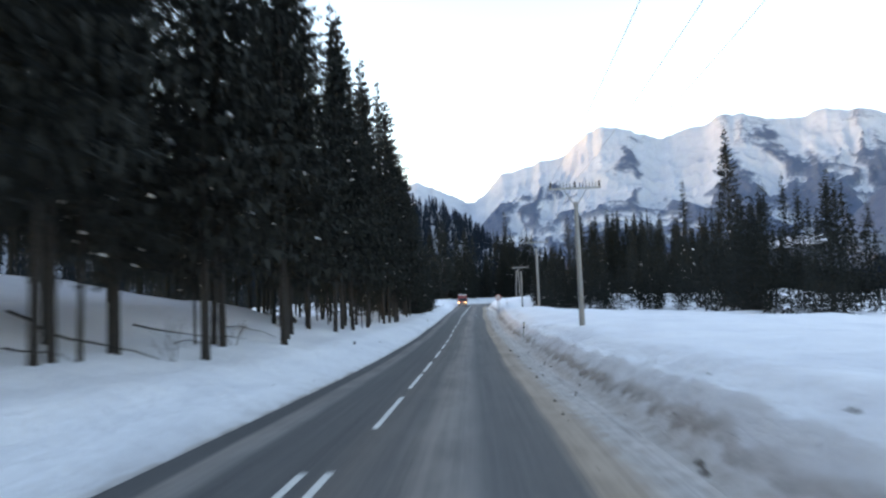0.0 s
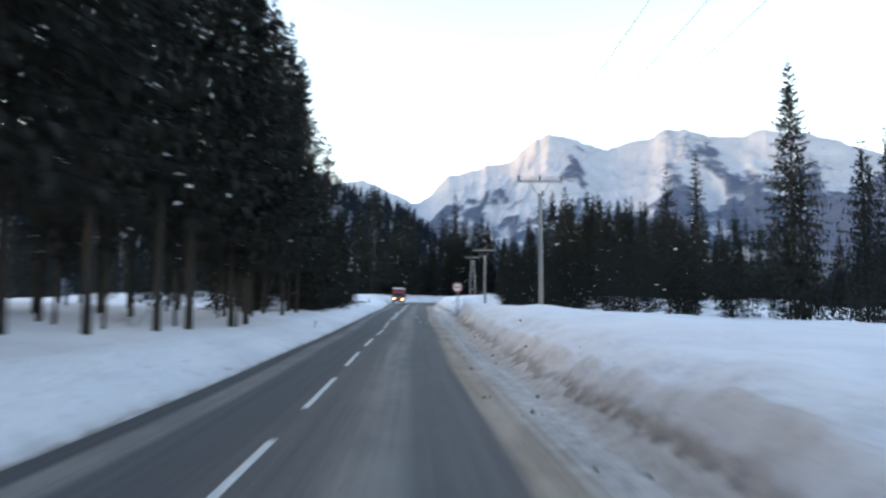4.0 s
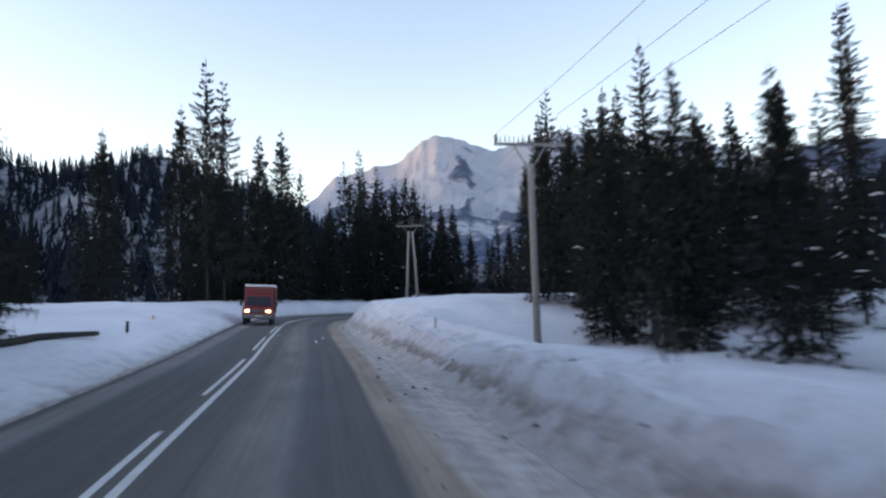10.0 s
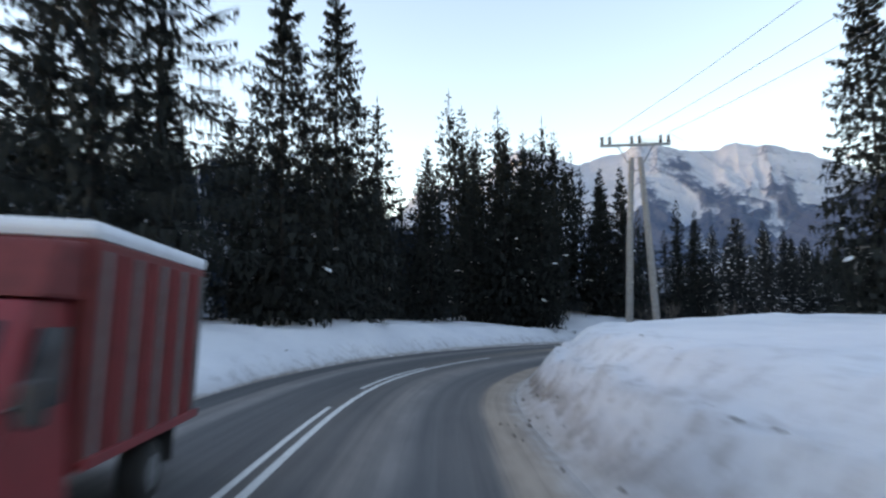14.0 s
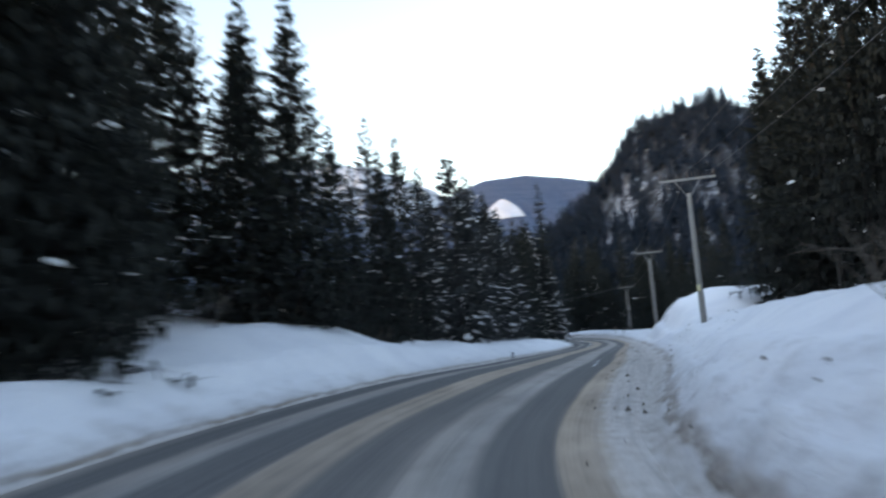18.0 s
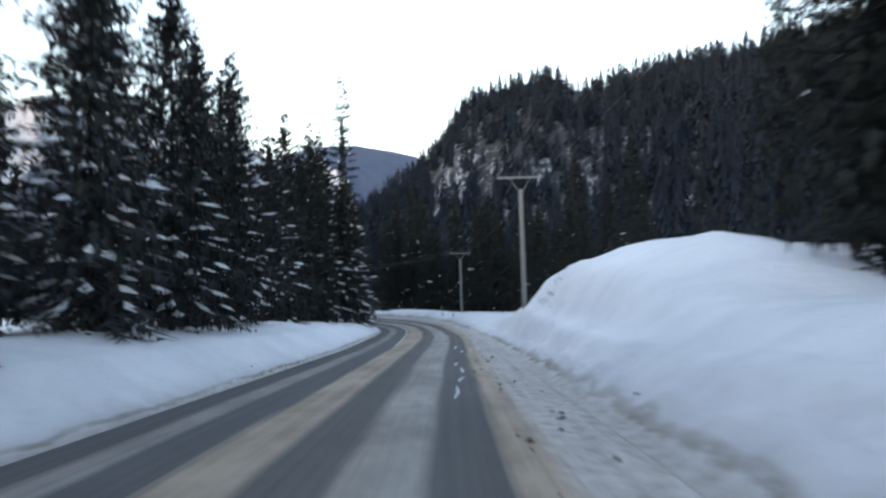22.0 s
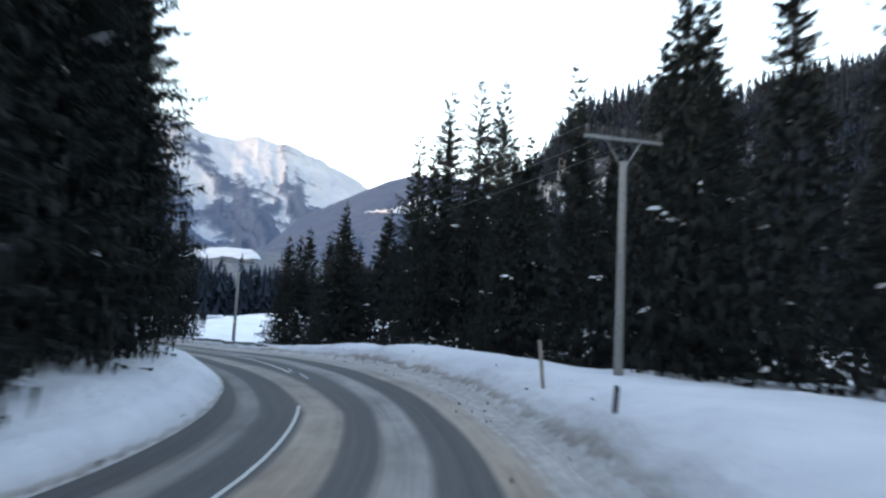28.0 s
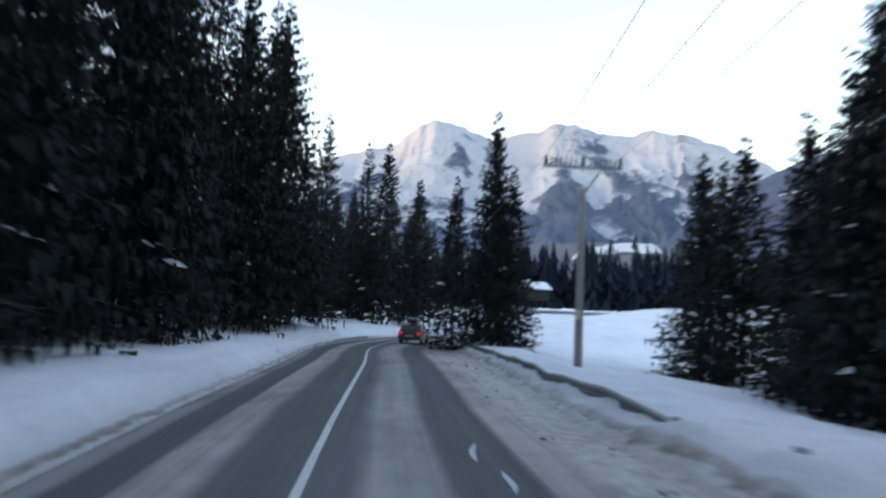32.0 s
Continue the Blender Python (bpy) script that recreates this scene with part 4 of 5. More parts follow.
# single spruces of the bend
for key, x, y, h in (("airy_a", -4.8, 138.2, 22.5), ("full_c", -6.0, 136.8, 13.5), ("full_a", -9.5, 139, 15), ("full_b", -8.5, 133.5, 12), ("airy_a", 0.2, 190.2, 23.5), ("full_a", -2.5, 193.7, 20.0), ("airy_a", 1.6, 192.5, 22.5), ("full_a", 7.6, 208.9, 21.5), ("full_b", 5.0, 203.1, 19.4), ("full_a", -16.9, 227.4, 25.0),
                     ("spire", 25.5, 274.2, 35.0), ("full_b", 21.9, 227.7, 17.2), ("full_b", 23.6, 227.9, 15.9), ("full_a", 25.2, 228.0, 15.7), ("full_b", 37.7, 240.6, 16.7), ("full_b", 35.9, 241.9, 16.5), ("spire", 109.3, 292.6, 26.5), ("tall_c", 57.0, 137.0, 35.0), ("spire", 62.0, 177.2, 29.0), ("airy_b", 35.6, 127.0, 18.0), ("full_c", 39.0, 131.0, 13.0), ("airy_a", 24.3, 114.9, 12.6), ("full_c", 27.9, 120.2, 12.0)):
    spruce(key, x, y, h, "single spruces", lean=0)
# single spruces across the dip
for key, x, y, h in (("spire", 34.3, 148.0, 16.5), ("full_b", 35.2, 154.1, 13.0), ("full_b", 34.3, 157.5, 12.0), ("full_a", 35.0, 162.4, 13.5), ("airy_b", 33.9, 167.3, 19.5), ("full_b", 34.5, 172.5, 17.5), ("airy_a", 34.4, 187.6, 21.5), ("full_a", 32.5, 189.5, 14.0)):
    spruce(key, x, y, h, "single spruces", lean=0)
# spruces of the last stretch
for key, x, y, h in (("full_a", 157.0, 371.0, 15.5), ("full_b", 157.8, 369.5, 11.5), ("full_b", 155.2, 374.0, 12.0), ("full_a", 158.5, 376.0, 13.5), ("full_b", 160.0, 379.0, 12.5), ("full_a", 172.8, 371.9, 16.5), ("full_a", 175.3, 370.6, 18.0), ("full_b", 170.6, 368.4, 12.0), ("full_b", 177.6, 368.2, 13.5), ("full_a", 178.8, 364.5, 15.0), ("full_a", 169.1, 357.3, 15.0), ("full_c", 163.9, 347.5, 16.5), ("full_a", 171.5, 350, 16.0),
                     ("airy_a", 165.5, 319.9, 25.5), ("airy_b", 165.5, 313.5, 23.5), ("full_c", 164.5, 310.7, 21.0), ("airy_b", 166.0, 330.9, 27.0), ("airy_b", 165.9, 327.9, 26.0), ("airy_a", 167.0, 335.7, 27.5), ("airy_a", 172, 341, 28.0), ("airy_b", 175, 338, 27.5), ("airy_b", 169, 331, 25), ("full_a", 166.3, 343.3, 16.5), ("tall_c", 148.2, 401.8, 22.0), ("airy_b", 153.6, 410.9, 21.5), ("full_a", 155.9, 410.3, 22.0), ("full_b", 162.7, 424.3, 19.5), ("full_c", 178, 377, 17.5), ("airy_a", 161.9, 334.4, 21.0), ("airy_b", 165.0, 338.5, 20.0), ("airy_a", 165.5, 336.2, 22.0), ("full_c", 135.9, 279.0, 21.0), ("full_a", 170.8, 357.7, 14.0), ("full_c", 167.1, 352.4, 15.0), ("full_c", 176.3, 360.5, 15.5), ("full_a", 164.9, 348.8, 15.5)):
    spruce(key, x, y, h, "spruces of the last stretch", wide=1.25 if key in FULL and x > 160 else 1.0, lean=0)
row("spruces at the bend", 150, 190, -34, -24, 2.8, FULL, 7, 10.5, seed=41)
row("spruces at the bend", 196, 234, -16, -12.5, 2.7, FULL, 11.5, 15.5, seed=42)
row("spruces below the bend", 232, 268, -16.5, -12.0, 3.0, ["full_a", "full_c", "full_b", "airy_b"], 12, 17.5, seed=43)
row("snowy spruces", 268, 318, -14.5, -10.5, 4.0, LADEN + LADEN + ["full_c"], 13, 18, seed=44)
row("spruces on the last bend", 356, 412, -19, -14.5, 5.0, ["tall_a", "tall_c", "full_c"], 20, 25, seed=49)
row("spruces on the last bend", 412, 442, -13, -9.5, 2.8, ["tall_a", "tall_c", "full_a", "full_c"], 20, 25, seed=47)
row("snowy spruces", 336, 352, -10.4, -8.6, 3.4, ["laden_a", "full_c", "laden_b"], 14, 18, seed=57)
row("spruces on the last bend", 353, 388, -11.4, -9.6, 4.5, ["airy_a", "full_c", "airy_b"], 17, 21, seed=60)
row("spruces on the last bend", 318, 352, -14.0, -10.8, 3.6, ["full_a", "full_c", "laden_a", "airy_b"], 16, 22, seed=45)
row("spruces on the last bend", 352, 412, -14.5, -11.2, 3.1, ["tall_c", "full_a", "full_c"], 19, 25, seed=48)
# right of the road
row("spruces beside the dip", 118, 148, 13.0, 18, 2.5, FULL, 7, 10.5, seed=52)
row("spruces beside the dip", 143, 160, 12.5, 16.5, 2.6, FULL, 7, 10.5, seed=58)
row("spruces beside the dip", 148, 170, 17, 24, 2.8, FULL + ["airy_b"], 9.5, 13, seed=53)
row("spruces above the mound", 224, 290, 16.5, 21, 2.8, TALL + FULL + AIRY, 21, 28, seed=54)
row("spruces on the last bend", 350, 367, 11.5, 16, 2.8, FULL, 15, 19, seed=59)
row("spruces on the last bend", 318, 350, 11.5, 17, 3.2, FULL, 9, 14, seed=55)
row("spruces on the last bend", 366, 392, 13.5, 19, 2.6, FULL, 13, 18, seed=56)


def woods(name, label, places, mats, seed, tiers=9, blades=6):
    """Many plain small spruces in one mesh: places are (x, y, z, height)."""
    rng = np.random.default_rng(seed)
    V, Fc, k = [], [], 0
    for x, y, z, h in places:
        r = h * rng.uniform(0.13, 0.21)
        for j in range(tiers):
            u = 0.06 + 0.9 * j / tiers
            rr = r * (1 - u) ** 0.85 + 0.1
            a0 = rng.random() * 6.28
            zz = z + h * u
            for b in range(blades):
                a = a0 + 6.283 * b / blades + rng.normal(0, 0.2)
                q = rr * rng.uniform(0.6, 1.3)
                wd = 3.3 / blades
                dz = h * 0.9 / tiers
                V += [(x, y, zz + dz * 1.35), (x + q * math.cos(a - wd / 2), y + q * math.sin(a - wd / 2), zz - dz * rng.uniform(0.0, 0.55)), (x + q * 1.15 * math.cos(a + wd / 2), y + q * 1.15 * math.sin(a + wd / 2), zz - dz * rng.uniform(0.0, 0.7))]
                Fc.append((k, k + 1, k + 2))
                k += 3
    return tagged(new(name, mesh_of(name, V, Fc, mats)), label, "forest", kind="stuff")


def stand(name, label, places, mats, seed, bare=2.0, fine=False):
    """Many finer spruces in one mesh, from four shapes turned and scaled at the places (x, y, z, height)."""
    rng = np.random.default_rng(seed)
    shapes = []
    for k in range(4):
        tr, cr, _ = spruce_arrays(rng, 20, bare * rng.uniform(0.75, 1.25), rng.uniform(2.4, 3.1), *((0.85, 3, 3) if fine else (1.05, 2, 1)), thin=0.05, top_thin=0.1, core=0.55 if fine else 0.62)
        shapes.append((np.array([tuple(v) for v in tr[0]] + [tuple(v) for v in cr[0]]), list(tr[1]), np.array(cr[1]) + len(tr[0])))
    V, quads, tris, base = [], [], [], 0
    for x, y, z, h in places:
        v, q, t = shapes[rng.integers(4)]
        a, g, w = rng.random() * 6.283, h / 20, rng.uniform(0.85, 1.15) * h / 20
        c, n = math.cos(a), math.sin(a)
        V.append(np.stack([x + w * (c * v[:, 0] - n * v[:, 1]), y + w * (n * v[:, 0] + c * v[:, 1]), z + g * v[:, 2]], -1))
        tris.append(t + base)
        quads += [tuple(i + base for i in f) for f in q]
        base += len(v)
    V = np.concatenate(V)
    faces = quads + [tuple(f) for f in np.concatenate(tris).tolist()]
    return tagged(new(name, mesh_of(name, V, faces, mats)), label, "forest", kind="stuff")


def scatter(seed, count, area, h0, h1):
    """Random places inside bands (s0, s1, d0, d1) of the road."""
    rng = np.random.default_rng(seed)
    out = []
    for (s0, s1, d0, d1), n in zip(area, count):
        s, d = rng.uniform(s0, s1, n), rng.uniform(d0, d1, n)
        p = place_at(s, d)
        z = p[:, 2] + snow_height(s, np.clip(d, -50, 45))
        out += [(a, b, c - 0.5, h) for a, b, c, h in zip(p[:, 0], p[:, 1], z, rng.uniform(h0, h1, n))]
    return out


stand("forest_first", "dense dark spruce forest of bare trunks behind the roadside trees", scatter(60, (24, 80), ((-12, 104, -18.5, -13), (-14, 108, -46, -20)), 19, 26), NEEDLE, 79, 4.6, True)
stand("forest_behind", "second row of dark spruces behind the roadside trees", scatter(85, (14, 14, 20), ((104, 136, -20, -12.5), (194, 234, -20.5, -16.5), (40, 102, 30, 36)), 11, 16), NEEDLE, 86, 0.9, True)
stand("forest_left", "dense dark spruce forest behind the roadside trees", scatter(61, (26, 34, 32, 48), ((214, 246, -27, -17.5), (320, 395, -45, -21), (396, 428, -45, -18), (428, 456, -40, -15)), 15, 24), NEEDLE, 62, 2.5)
OUTER = np.random.default_rng(83)
outer_xy = np.stack([OUTER.uniform(136, 168, 42), OUTER.uniform(408, 446, 42)], -1)
stand("forest_far_bend", "dark spruces on the outer side of the far bend", [(x, y, z - 0.5, h) for (x, y), z, h in zip(outer_xy, ground_z(outer_xy[:, 0], outer_xy[:, 1]), OUTER.uniform(13, 19, 42))], NEEDLE, 84, 1.2)
stand("forest_left_low", "low dark spruces behind the roadside trees", scatter(65, (32, 36, 28, 46), ((235, 320, -45, -17), (176, 235, -70, -20), (104, 150, -60, -21), (150, 200, -80, -36)), 7, 12), NEEDLE, 66, 1.0)
stand("forest_right", "dense dark spruce forest behind the roadside trees", scatter(63, (52, 38), ((52, 116, 36, 80), (372, 418, 22, 46)), 11, 17), NEEDLE, 64, 1.5)
stand("forest_dip", "low dark spruces across the dip", scatter(77, (46,), ((118, 172, 21, 50),), 7.5, 11.5), NEEDLE, 78, 0.8)
stand("forest_mound", "tall dark spruce forest behind the snow mound", scatter(67, (34, 40), ((226, 300, 19.5, 26), (226, 305, 26, 42)), 16, 24), NEEDLE, 68, 2.0, True)
stand("forest_last_bend", "low dark spruces beside the last bend", scatter(69, (60,), ((312, 372, 17, 46),), 8, 13), NEEDLE, 70, 0.8)


def polar_places(seed, grid, n, a0, a1, u0, u1, h0, h1, skip=None):
    rng = np.random.default_rng(seed)
    az, u, X, Y, Z = grid
    out = []
    while len(out) < n:
        i = int(np.interp(rng.uniform(a0, a1), az, np.arange(len(az))))
        j = int(np.interp(rng.uniform(u0, u1), u, np.arange(len(u))))
        if skip and skip(az[i], u[j]) > rng.random():
            continue
        f, g = rng.random(), rng.random()
        i2, j2 = min(i + 1, len(az) - 1), min(j + 1, len(u) - 1)
        P = [(A[i, j] * (1 - f) + A[i2, j] * f) * (1 - g) + (A[i, j2] * (1 - f) + A[i2, j2] * f) * g for A in (X, Y, Z)]
        out.append((P[0], P[1], P[2] - 0.6, rng.uniform(h0, h1)))
    return out


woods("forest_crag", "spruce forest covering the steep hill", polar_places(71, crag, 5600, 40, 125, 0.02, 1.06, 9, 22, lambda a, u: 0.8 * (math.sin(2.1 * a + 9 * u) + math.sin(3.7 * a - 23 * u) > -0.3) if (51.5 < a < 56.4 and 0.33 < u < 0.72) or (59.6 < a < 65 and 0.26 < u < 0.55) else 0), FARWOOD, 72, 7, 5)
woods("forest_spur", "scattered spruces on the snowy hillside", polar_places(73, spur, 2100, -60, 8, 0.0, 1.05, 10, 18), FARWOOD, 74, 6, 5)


def valley_places():
    rng = np.random.default_rng(75)
    out = []
    for k in range(1700):
        a = math.radians(rng.uniform(-30, 62))
        r = rng.uniform(290, 400)
        x, y = 120 + r * math.sin(a), 220 + r * math.cos(a)
        out.append((x, y, -5.5, rng.uniform(13, 20)))
    return out


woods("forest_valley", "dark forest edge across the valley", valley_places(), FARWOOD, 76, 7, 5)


# ---- power line ----
POLES = [(9.0, 42.9, 7.85), (13.44, 95.4, 8.0), (17.0, 147.6, 8.0), (59.5, 233.2, 7.9), (98.8, 264.4, 8.4), (141.9, 301.4, 8.2), (155.0, 353.1, 7.3)]


PLATE_YELLOW = simple("plate_yellow", (0.55, 0.5, 0.3), 0.6, 0, 0.15)


def power_pole(x, y, high, turn, plate=False):
    z = float(ground_z([x], [y])[0])
    ob = thing("power_pole", "grey power pole with a steel crossarm and bird spikes", "power pole", "power poles along the road", place=pose(x, y, z, 0, 0, turn))
    part("pole", mesh_of("pole", *tube([(0, 0, -1.5), (0, 0, high * 0.5), (0, 0, high - 0.3)], [0.18, 0.155, 0.13], 10), CONCRETE, True), ob)
    bm = box_bm(3.2, 0.09, 0.12, (0, 0, high + 0.55))
    part("crossarm", bm_mesh("crossarm", bm, STEEL), ob)
    for sx in (-1, 1):
        part("brace", mesh_of("brace", *tube([(sx * 0.12, 0, high - 0.45), (sx * 0.72, 0, high + 0.5)], [0.03, 0.03], 6), STEEL), ob)
    for sx in (-1.5, 0, 1.5):
        part("insulator", mesh_of("insulator", *tube([(sx, 0, high + 0.6), (sx, 0, high + 0.68), (sx, 0, high + 0.8), (sx, 0, high + 0.92), (sx, 0, high + 0.98)], [0.05, 0.09, 0.06, 0.085, 0.04], 8), CERAMIC, True), ob)
    for i in range(14):
        sx = -1.3 + 0.2 * i
        if abs(sx) > 0.15:
            part("bird_spike", mesh_of("bird_spike", *tube([(sx, 0, high + 0.6), (sx, 0, high + 0.95)], [0.034, 0.016], 5), CERAMIC), ob)
    if plate:
        part("warning_plate", bm_mesh("warning_plate", box_bm(0.2, 0.04, 0.36, (-0.1, -0.17, 2.0), 0.008), PLATE_YELLOW), ob, "small pale yellow plate")
    return Vector((x, y, z + high + 0.98))


for i, (x, y, hh) in enumerate(POLES):
    s, d = locate([x], [y])
    k = int(np.argmin(np.abs(LINE_S - s[0])))
    power_pole(x, y, hh, math.degrees(math.atan2(LINE_RIGHT[k, 1], LINE_RIGHT[k, 0])), i in (3, 6))


# ---- two-legged pole, wires ----
def pole_turn(x, y):
    s, _ = locate([x], [y])
    k = int(np.argmin(np.abs(LINE_S - s[0])))
    return math.degrees(math.atan2(LINE_RIGHT[k, 1], LINE_RIGHT[k, 0]))


def double_pole(x, y, high):
    z = float(ground_z([x], [y])[0])
    turn = pole_turn(x, y) + 14
    ob = thing("double_pole", "two-legged timber power pole with a spiked crossarm", "power pole", "power poles along the road", place=pose(x, y, z, 0, 0, turn))
    for sx in (-1, 1):
        part("leg", mesh_of("leg", *tube([(sx * 0.66, 0, -1.2), (sx * 0.42, 0, high * 0.5), (sx * 0.2, 0, high - 0.1)], [0.17, 0.15, 0.125], 10), CONCRETE, True), ob)
        part("brace", mesh_of("brace", *tube([(sx * 0.25, 0, high - 0.5), (sx * 0.8, 0, high + 0.45)], [0.03, 0.03], 6), STEEL), ob)
    part("crossarm", bm_mesh("crossarm", box_bm(3.2, 0.1, 0.12, (0, 0, high + 0.5), 0.01), STEEL), ob)
    part("tie_bolt", mesh_of("tie_bolt", *tube([(-0.3, 0, high - 0.7), (0.3, 0, high - 0.7)], [0.03, 0.03], 6), STEEL), ob)
    for sx in (-1.5, -1.15, -0.15, 0.2, 1.15, 1.5):
        part("insulator", mesh_of("insulator", *tube([(sx, 0, high + 0.55), (sx, 0, high + 0.63), (sx, 0, high + 0.75), (sx, 0, high + 0.87), (sx, 0, high + 0.93)], [0.05, 0.09, 0.06, 0.085, 0.04], 8), CERAMIC, True), ob)
    for i in range(8):
        sx = 0.3 + 0.1 * i
        part("bird_spike", mesh_of("bird_spike", *tube([(sx, 0, high + 0.55), (sx, 0, high + 0.82)], [0.014, 0.004], 4), STEEL), ob)


double_pole(21.45, 197.2, 7.6)
SUPPORTS = [(5.0, -10.0, 8.1), *POLES[:3], (21.45, 197.2, 7.55), *POLES[3:], (162.0, 402.0, 7.5)]
for (x0, y0, h0), (x1, y1, h1) in zip(SUPPORTS, SUPPORTS[1:]):
    for off in (-1.5, 0.0, 1.5):
        ends = []
        for x, y, hh in ((x0, y0, h0), (x1, y1, h1)):
            a = math.radians(pole_turn(x, y))
            ends.append(Vector((x + off * math.cos(a), y + off * math.sin(a), float(ground_z([x], [y])[0]) + hh + 1.0)))
        pts = [ends[0].lerp(ends[1], u / 16) - Vector((0, 0, 0.75 * 4 * (u / 16) * (1 - u / 16))) for u in range(17)]
        tagged(new("power_wire", mesh_of("power_wire", *tube(pts, [0.009] * 17, 4), WIRE)), "thin sagging overhead power wire between poles", "wire", "overhead power wires")


# ---- paint and packed snow on the road ----
def ribbon(points, width, lift=0.006):
    """A flat ribbon on the road through (s, d) points."""
    p = np.array(points, float)
    w = np.array(width) * np.ones(len(p))
    t = np.gradient(p, axis=0)
    t /= np.linalg.norm(t, axis=1)[:, None] + 1e-9
    n = np.stack([-t[:, 1], t[:, 0]], 1)
    v = []
    for side in (-0.5, 0.5):
        q = p + n * (w * side)[:, None]
        v.append(place_at(q[:, 0], q[:, 1], lift) - np.array([0, 0, 1]) * (0.012 * np.abs(q[:, 1] + 2.1))[:, None])
    k = len(p)
    return np.concatenate(v), [(i, i + 1, k + i + 1, k + i) for i in range(k - 1)]


def centre_mark(name, s0, s1, d, width, label):
    part(name, mesh_of(name, *ribbon([(s, d) for s in np.linspace(s0, s1, max(2, int((s1 - s0) / 1.5)))], width), PAINT), road, label)


for s in (-11, -3, 4, 20, 28, 34.7, 43.4, 51, 58.6, 67.5, 76.5, 85.5, 94.5):
    centre_mark("lane_dash", s - 5.6, s, -2.1, 0.13, "white dash of the broken centre line")
for d in (-2.6, -2.2):
    centre_mark("lane_dash", 5.2, 10.4, d, 0.13, "white dash of the broken centre line")
for k in range(8):
    centre_mark("lane_dash", 97 + 13.0 * k, 97 + 13.0 * k + 8.8, -2.12, 0.11, "white dash of the broken centre line")
for s in range(306, 361, 11):
    centre_mark("centre_line", s, s + 11, -2.75, 0.10, "worn white solid centre line half under sand")
for s0, s1 in ((112, 206), (374, 455)):
    s = s0
    while s < s1:
        centre_mark("centre_line", s, min(s + 12, s1), -1.85 if s0 < 300 else -2.26, 0.13, "worn white solid centre line")
        s += 12


SLUSH = simple("packed_slush", (0.52, 0.54, 0.57), 0.8, 0, 0.15, 9.0)


def packed_snow(s, d, length, seed):
    rng = random.Random(seed)
    n, pts = 26, []
    ph, amp, turn = rng.uniform(0, 6.28), rng.uniform(0.02, 0.06), rng.uniform(3, 6)
    for i in range(n):
        u = i / (n - 1)
        pts.append((s + length * (u + 0.015 * math.sin(turn * 1.7 * u + ph)), d + amp * math.sin(turn * u + ph) + 0.12 * (u - 0.5)))
    wid = [0.02 + 0.11 * math.sin(math.pi * (0.04 + 0.92 * i / (n - 1))) * (0.55 + 0.45 * math.sin(i * 0.8 + ph) ** 2) for i in range(n)]
    ob = new("packed_snow", mesh_of("packed_snow", *ribbon(pts, wid, 0.012), SLUSH))
    tagged(ob, "crooked streak of packed snow left on the asphalt", "snow streak", "snow streaks on the road")


for i, (s, d, ln) in enumerate(((108, 0.5, 2.4), (105.5, 0.9, 1.3), (117.5, 0.3, 3.6), (119.5, 0.1, 2.2), (154, 0.4, 2.5), (157.5, 0.8, 2.0), (159, -1.5, 1.2), (112, -1.85, 3.0), (122, -1.9, 2.5), (249, 1.0, 4.0), (254, 0.8, 3.0), (277, 1.0, 3.2), (281.5, 1.2, 2.0),
                                (285, 1.3, 2.6), (288.5, 1.1, 2.0), (298, 1.5, 2.5), (302, 1.2, 3.0), (370, -1.9, 3.5), (374, -2.0, 2.5), (385, -1.9, 3.0), (388.5, -1.75, 2.4), (394, 0.5, 1.2), (396, 0.3, 1.5))):
    packed_snow(s, d, ln, 100 + i)


# ---- small clods and twigs on the shoulder ----
DIRT = simple("frozen_dirt", (0.085, 0.07, 0.06), 0.95, 0, 0.4, 12.0)


def clods():
    rng = np.random.default_rng(81)
    V, Fc = [], []
    for i in range(620):
        s, d = (rng.uniform(246, 268), rng.uniform(4.6, 9.5)) if i > 580 else (rng.uniform(300.5, 305), rng.uniform(6.7, 7.8)) if i > 555 else (rng.uniform(-10, 430), rng.choice([rng.uniform(1.6, 3.3), rng.uniform(2.8, 5.2), rng.uniform(-6.5, -5.0)], p=[0.7, 0.2, 0.1]))
        r = min(0.075, rng.gamma(2.0, 0.012) + 0.012)
        p = place_at([s], [d])[0]
        p[2] += float(snow_height(np.array([s]), np.array([d]))[0]) + r * 0.2 - 0.04
        k = len(V)
        for a in range(5):
            q = 6.283 * a / 5 + rng.normal(0, 0.3)
            V.append((p[0] + r * 1.3 * math.cos(q) * rng.uniform(0.6, 1.3), p[1] + r * 1.3 * math.sin(q) * rng.uniform(0.6, 1.3), p[2] - r * 0.4))
        V.append((p[0], p[1], p[2] + r * rng.uniform(0.5, 1.1)))
        Fc += [(k + a, k + (a + 1) % 5, k + 5) for a in range(5)]
    tagged(new("road_grit", mesh_of("road_grit", V, Fc, DIRT)), "dark frozen clods and grit on the shoulder", "grit", kind="stuff")


clods()


# ---- signs and marker posts ----
WHITE_SIGN = simple("sign_white", (0.66, 0.68, 0.66), 0.5, 0, 0.06)
RED_SIGN = simple("sign_red", (0.42, 0.03, 0.04), 0.5, 0, 0.12)
BLACK_SIGN = simple("sign_black", (0.03, 0.03, 0.035), 0.5, 0, 0.1)
POST_WHITE = simple("marker_plastic", (0.55, 0.55, 0.53), 0.6, 0, 0.15)
ORANGE = simple("orange_reflector", (0.6, 0.3, 0.03), 0.4, 0, 0.1)


def disc(r0, r1, y, n=48):
    """A flat ring (or disc when r0 is 0) facing -y."""
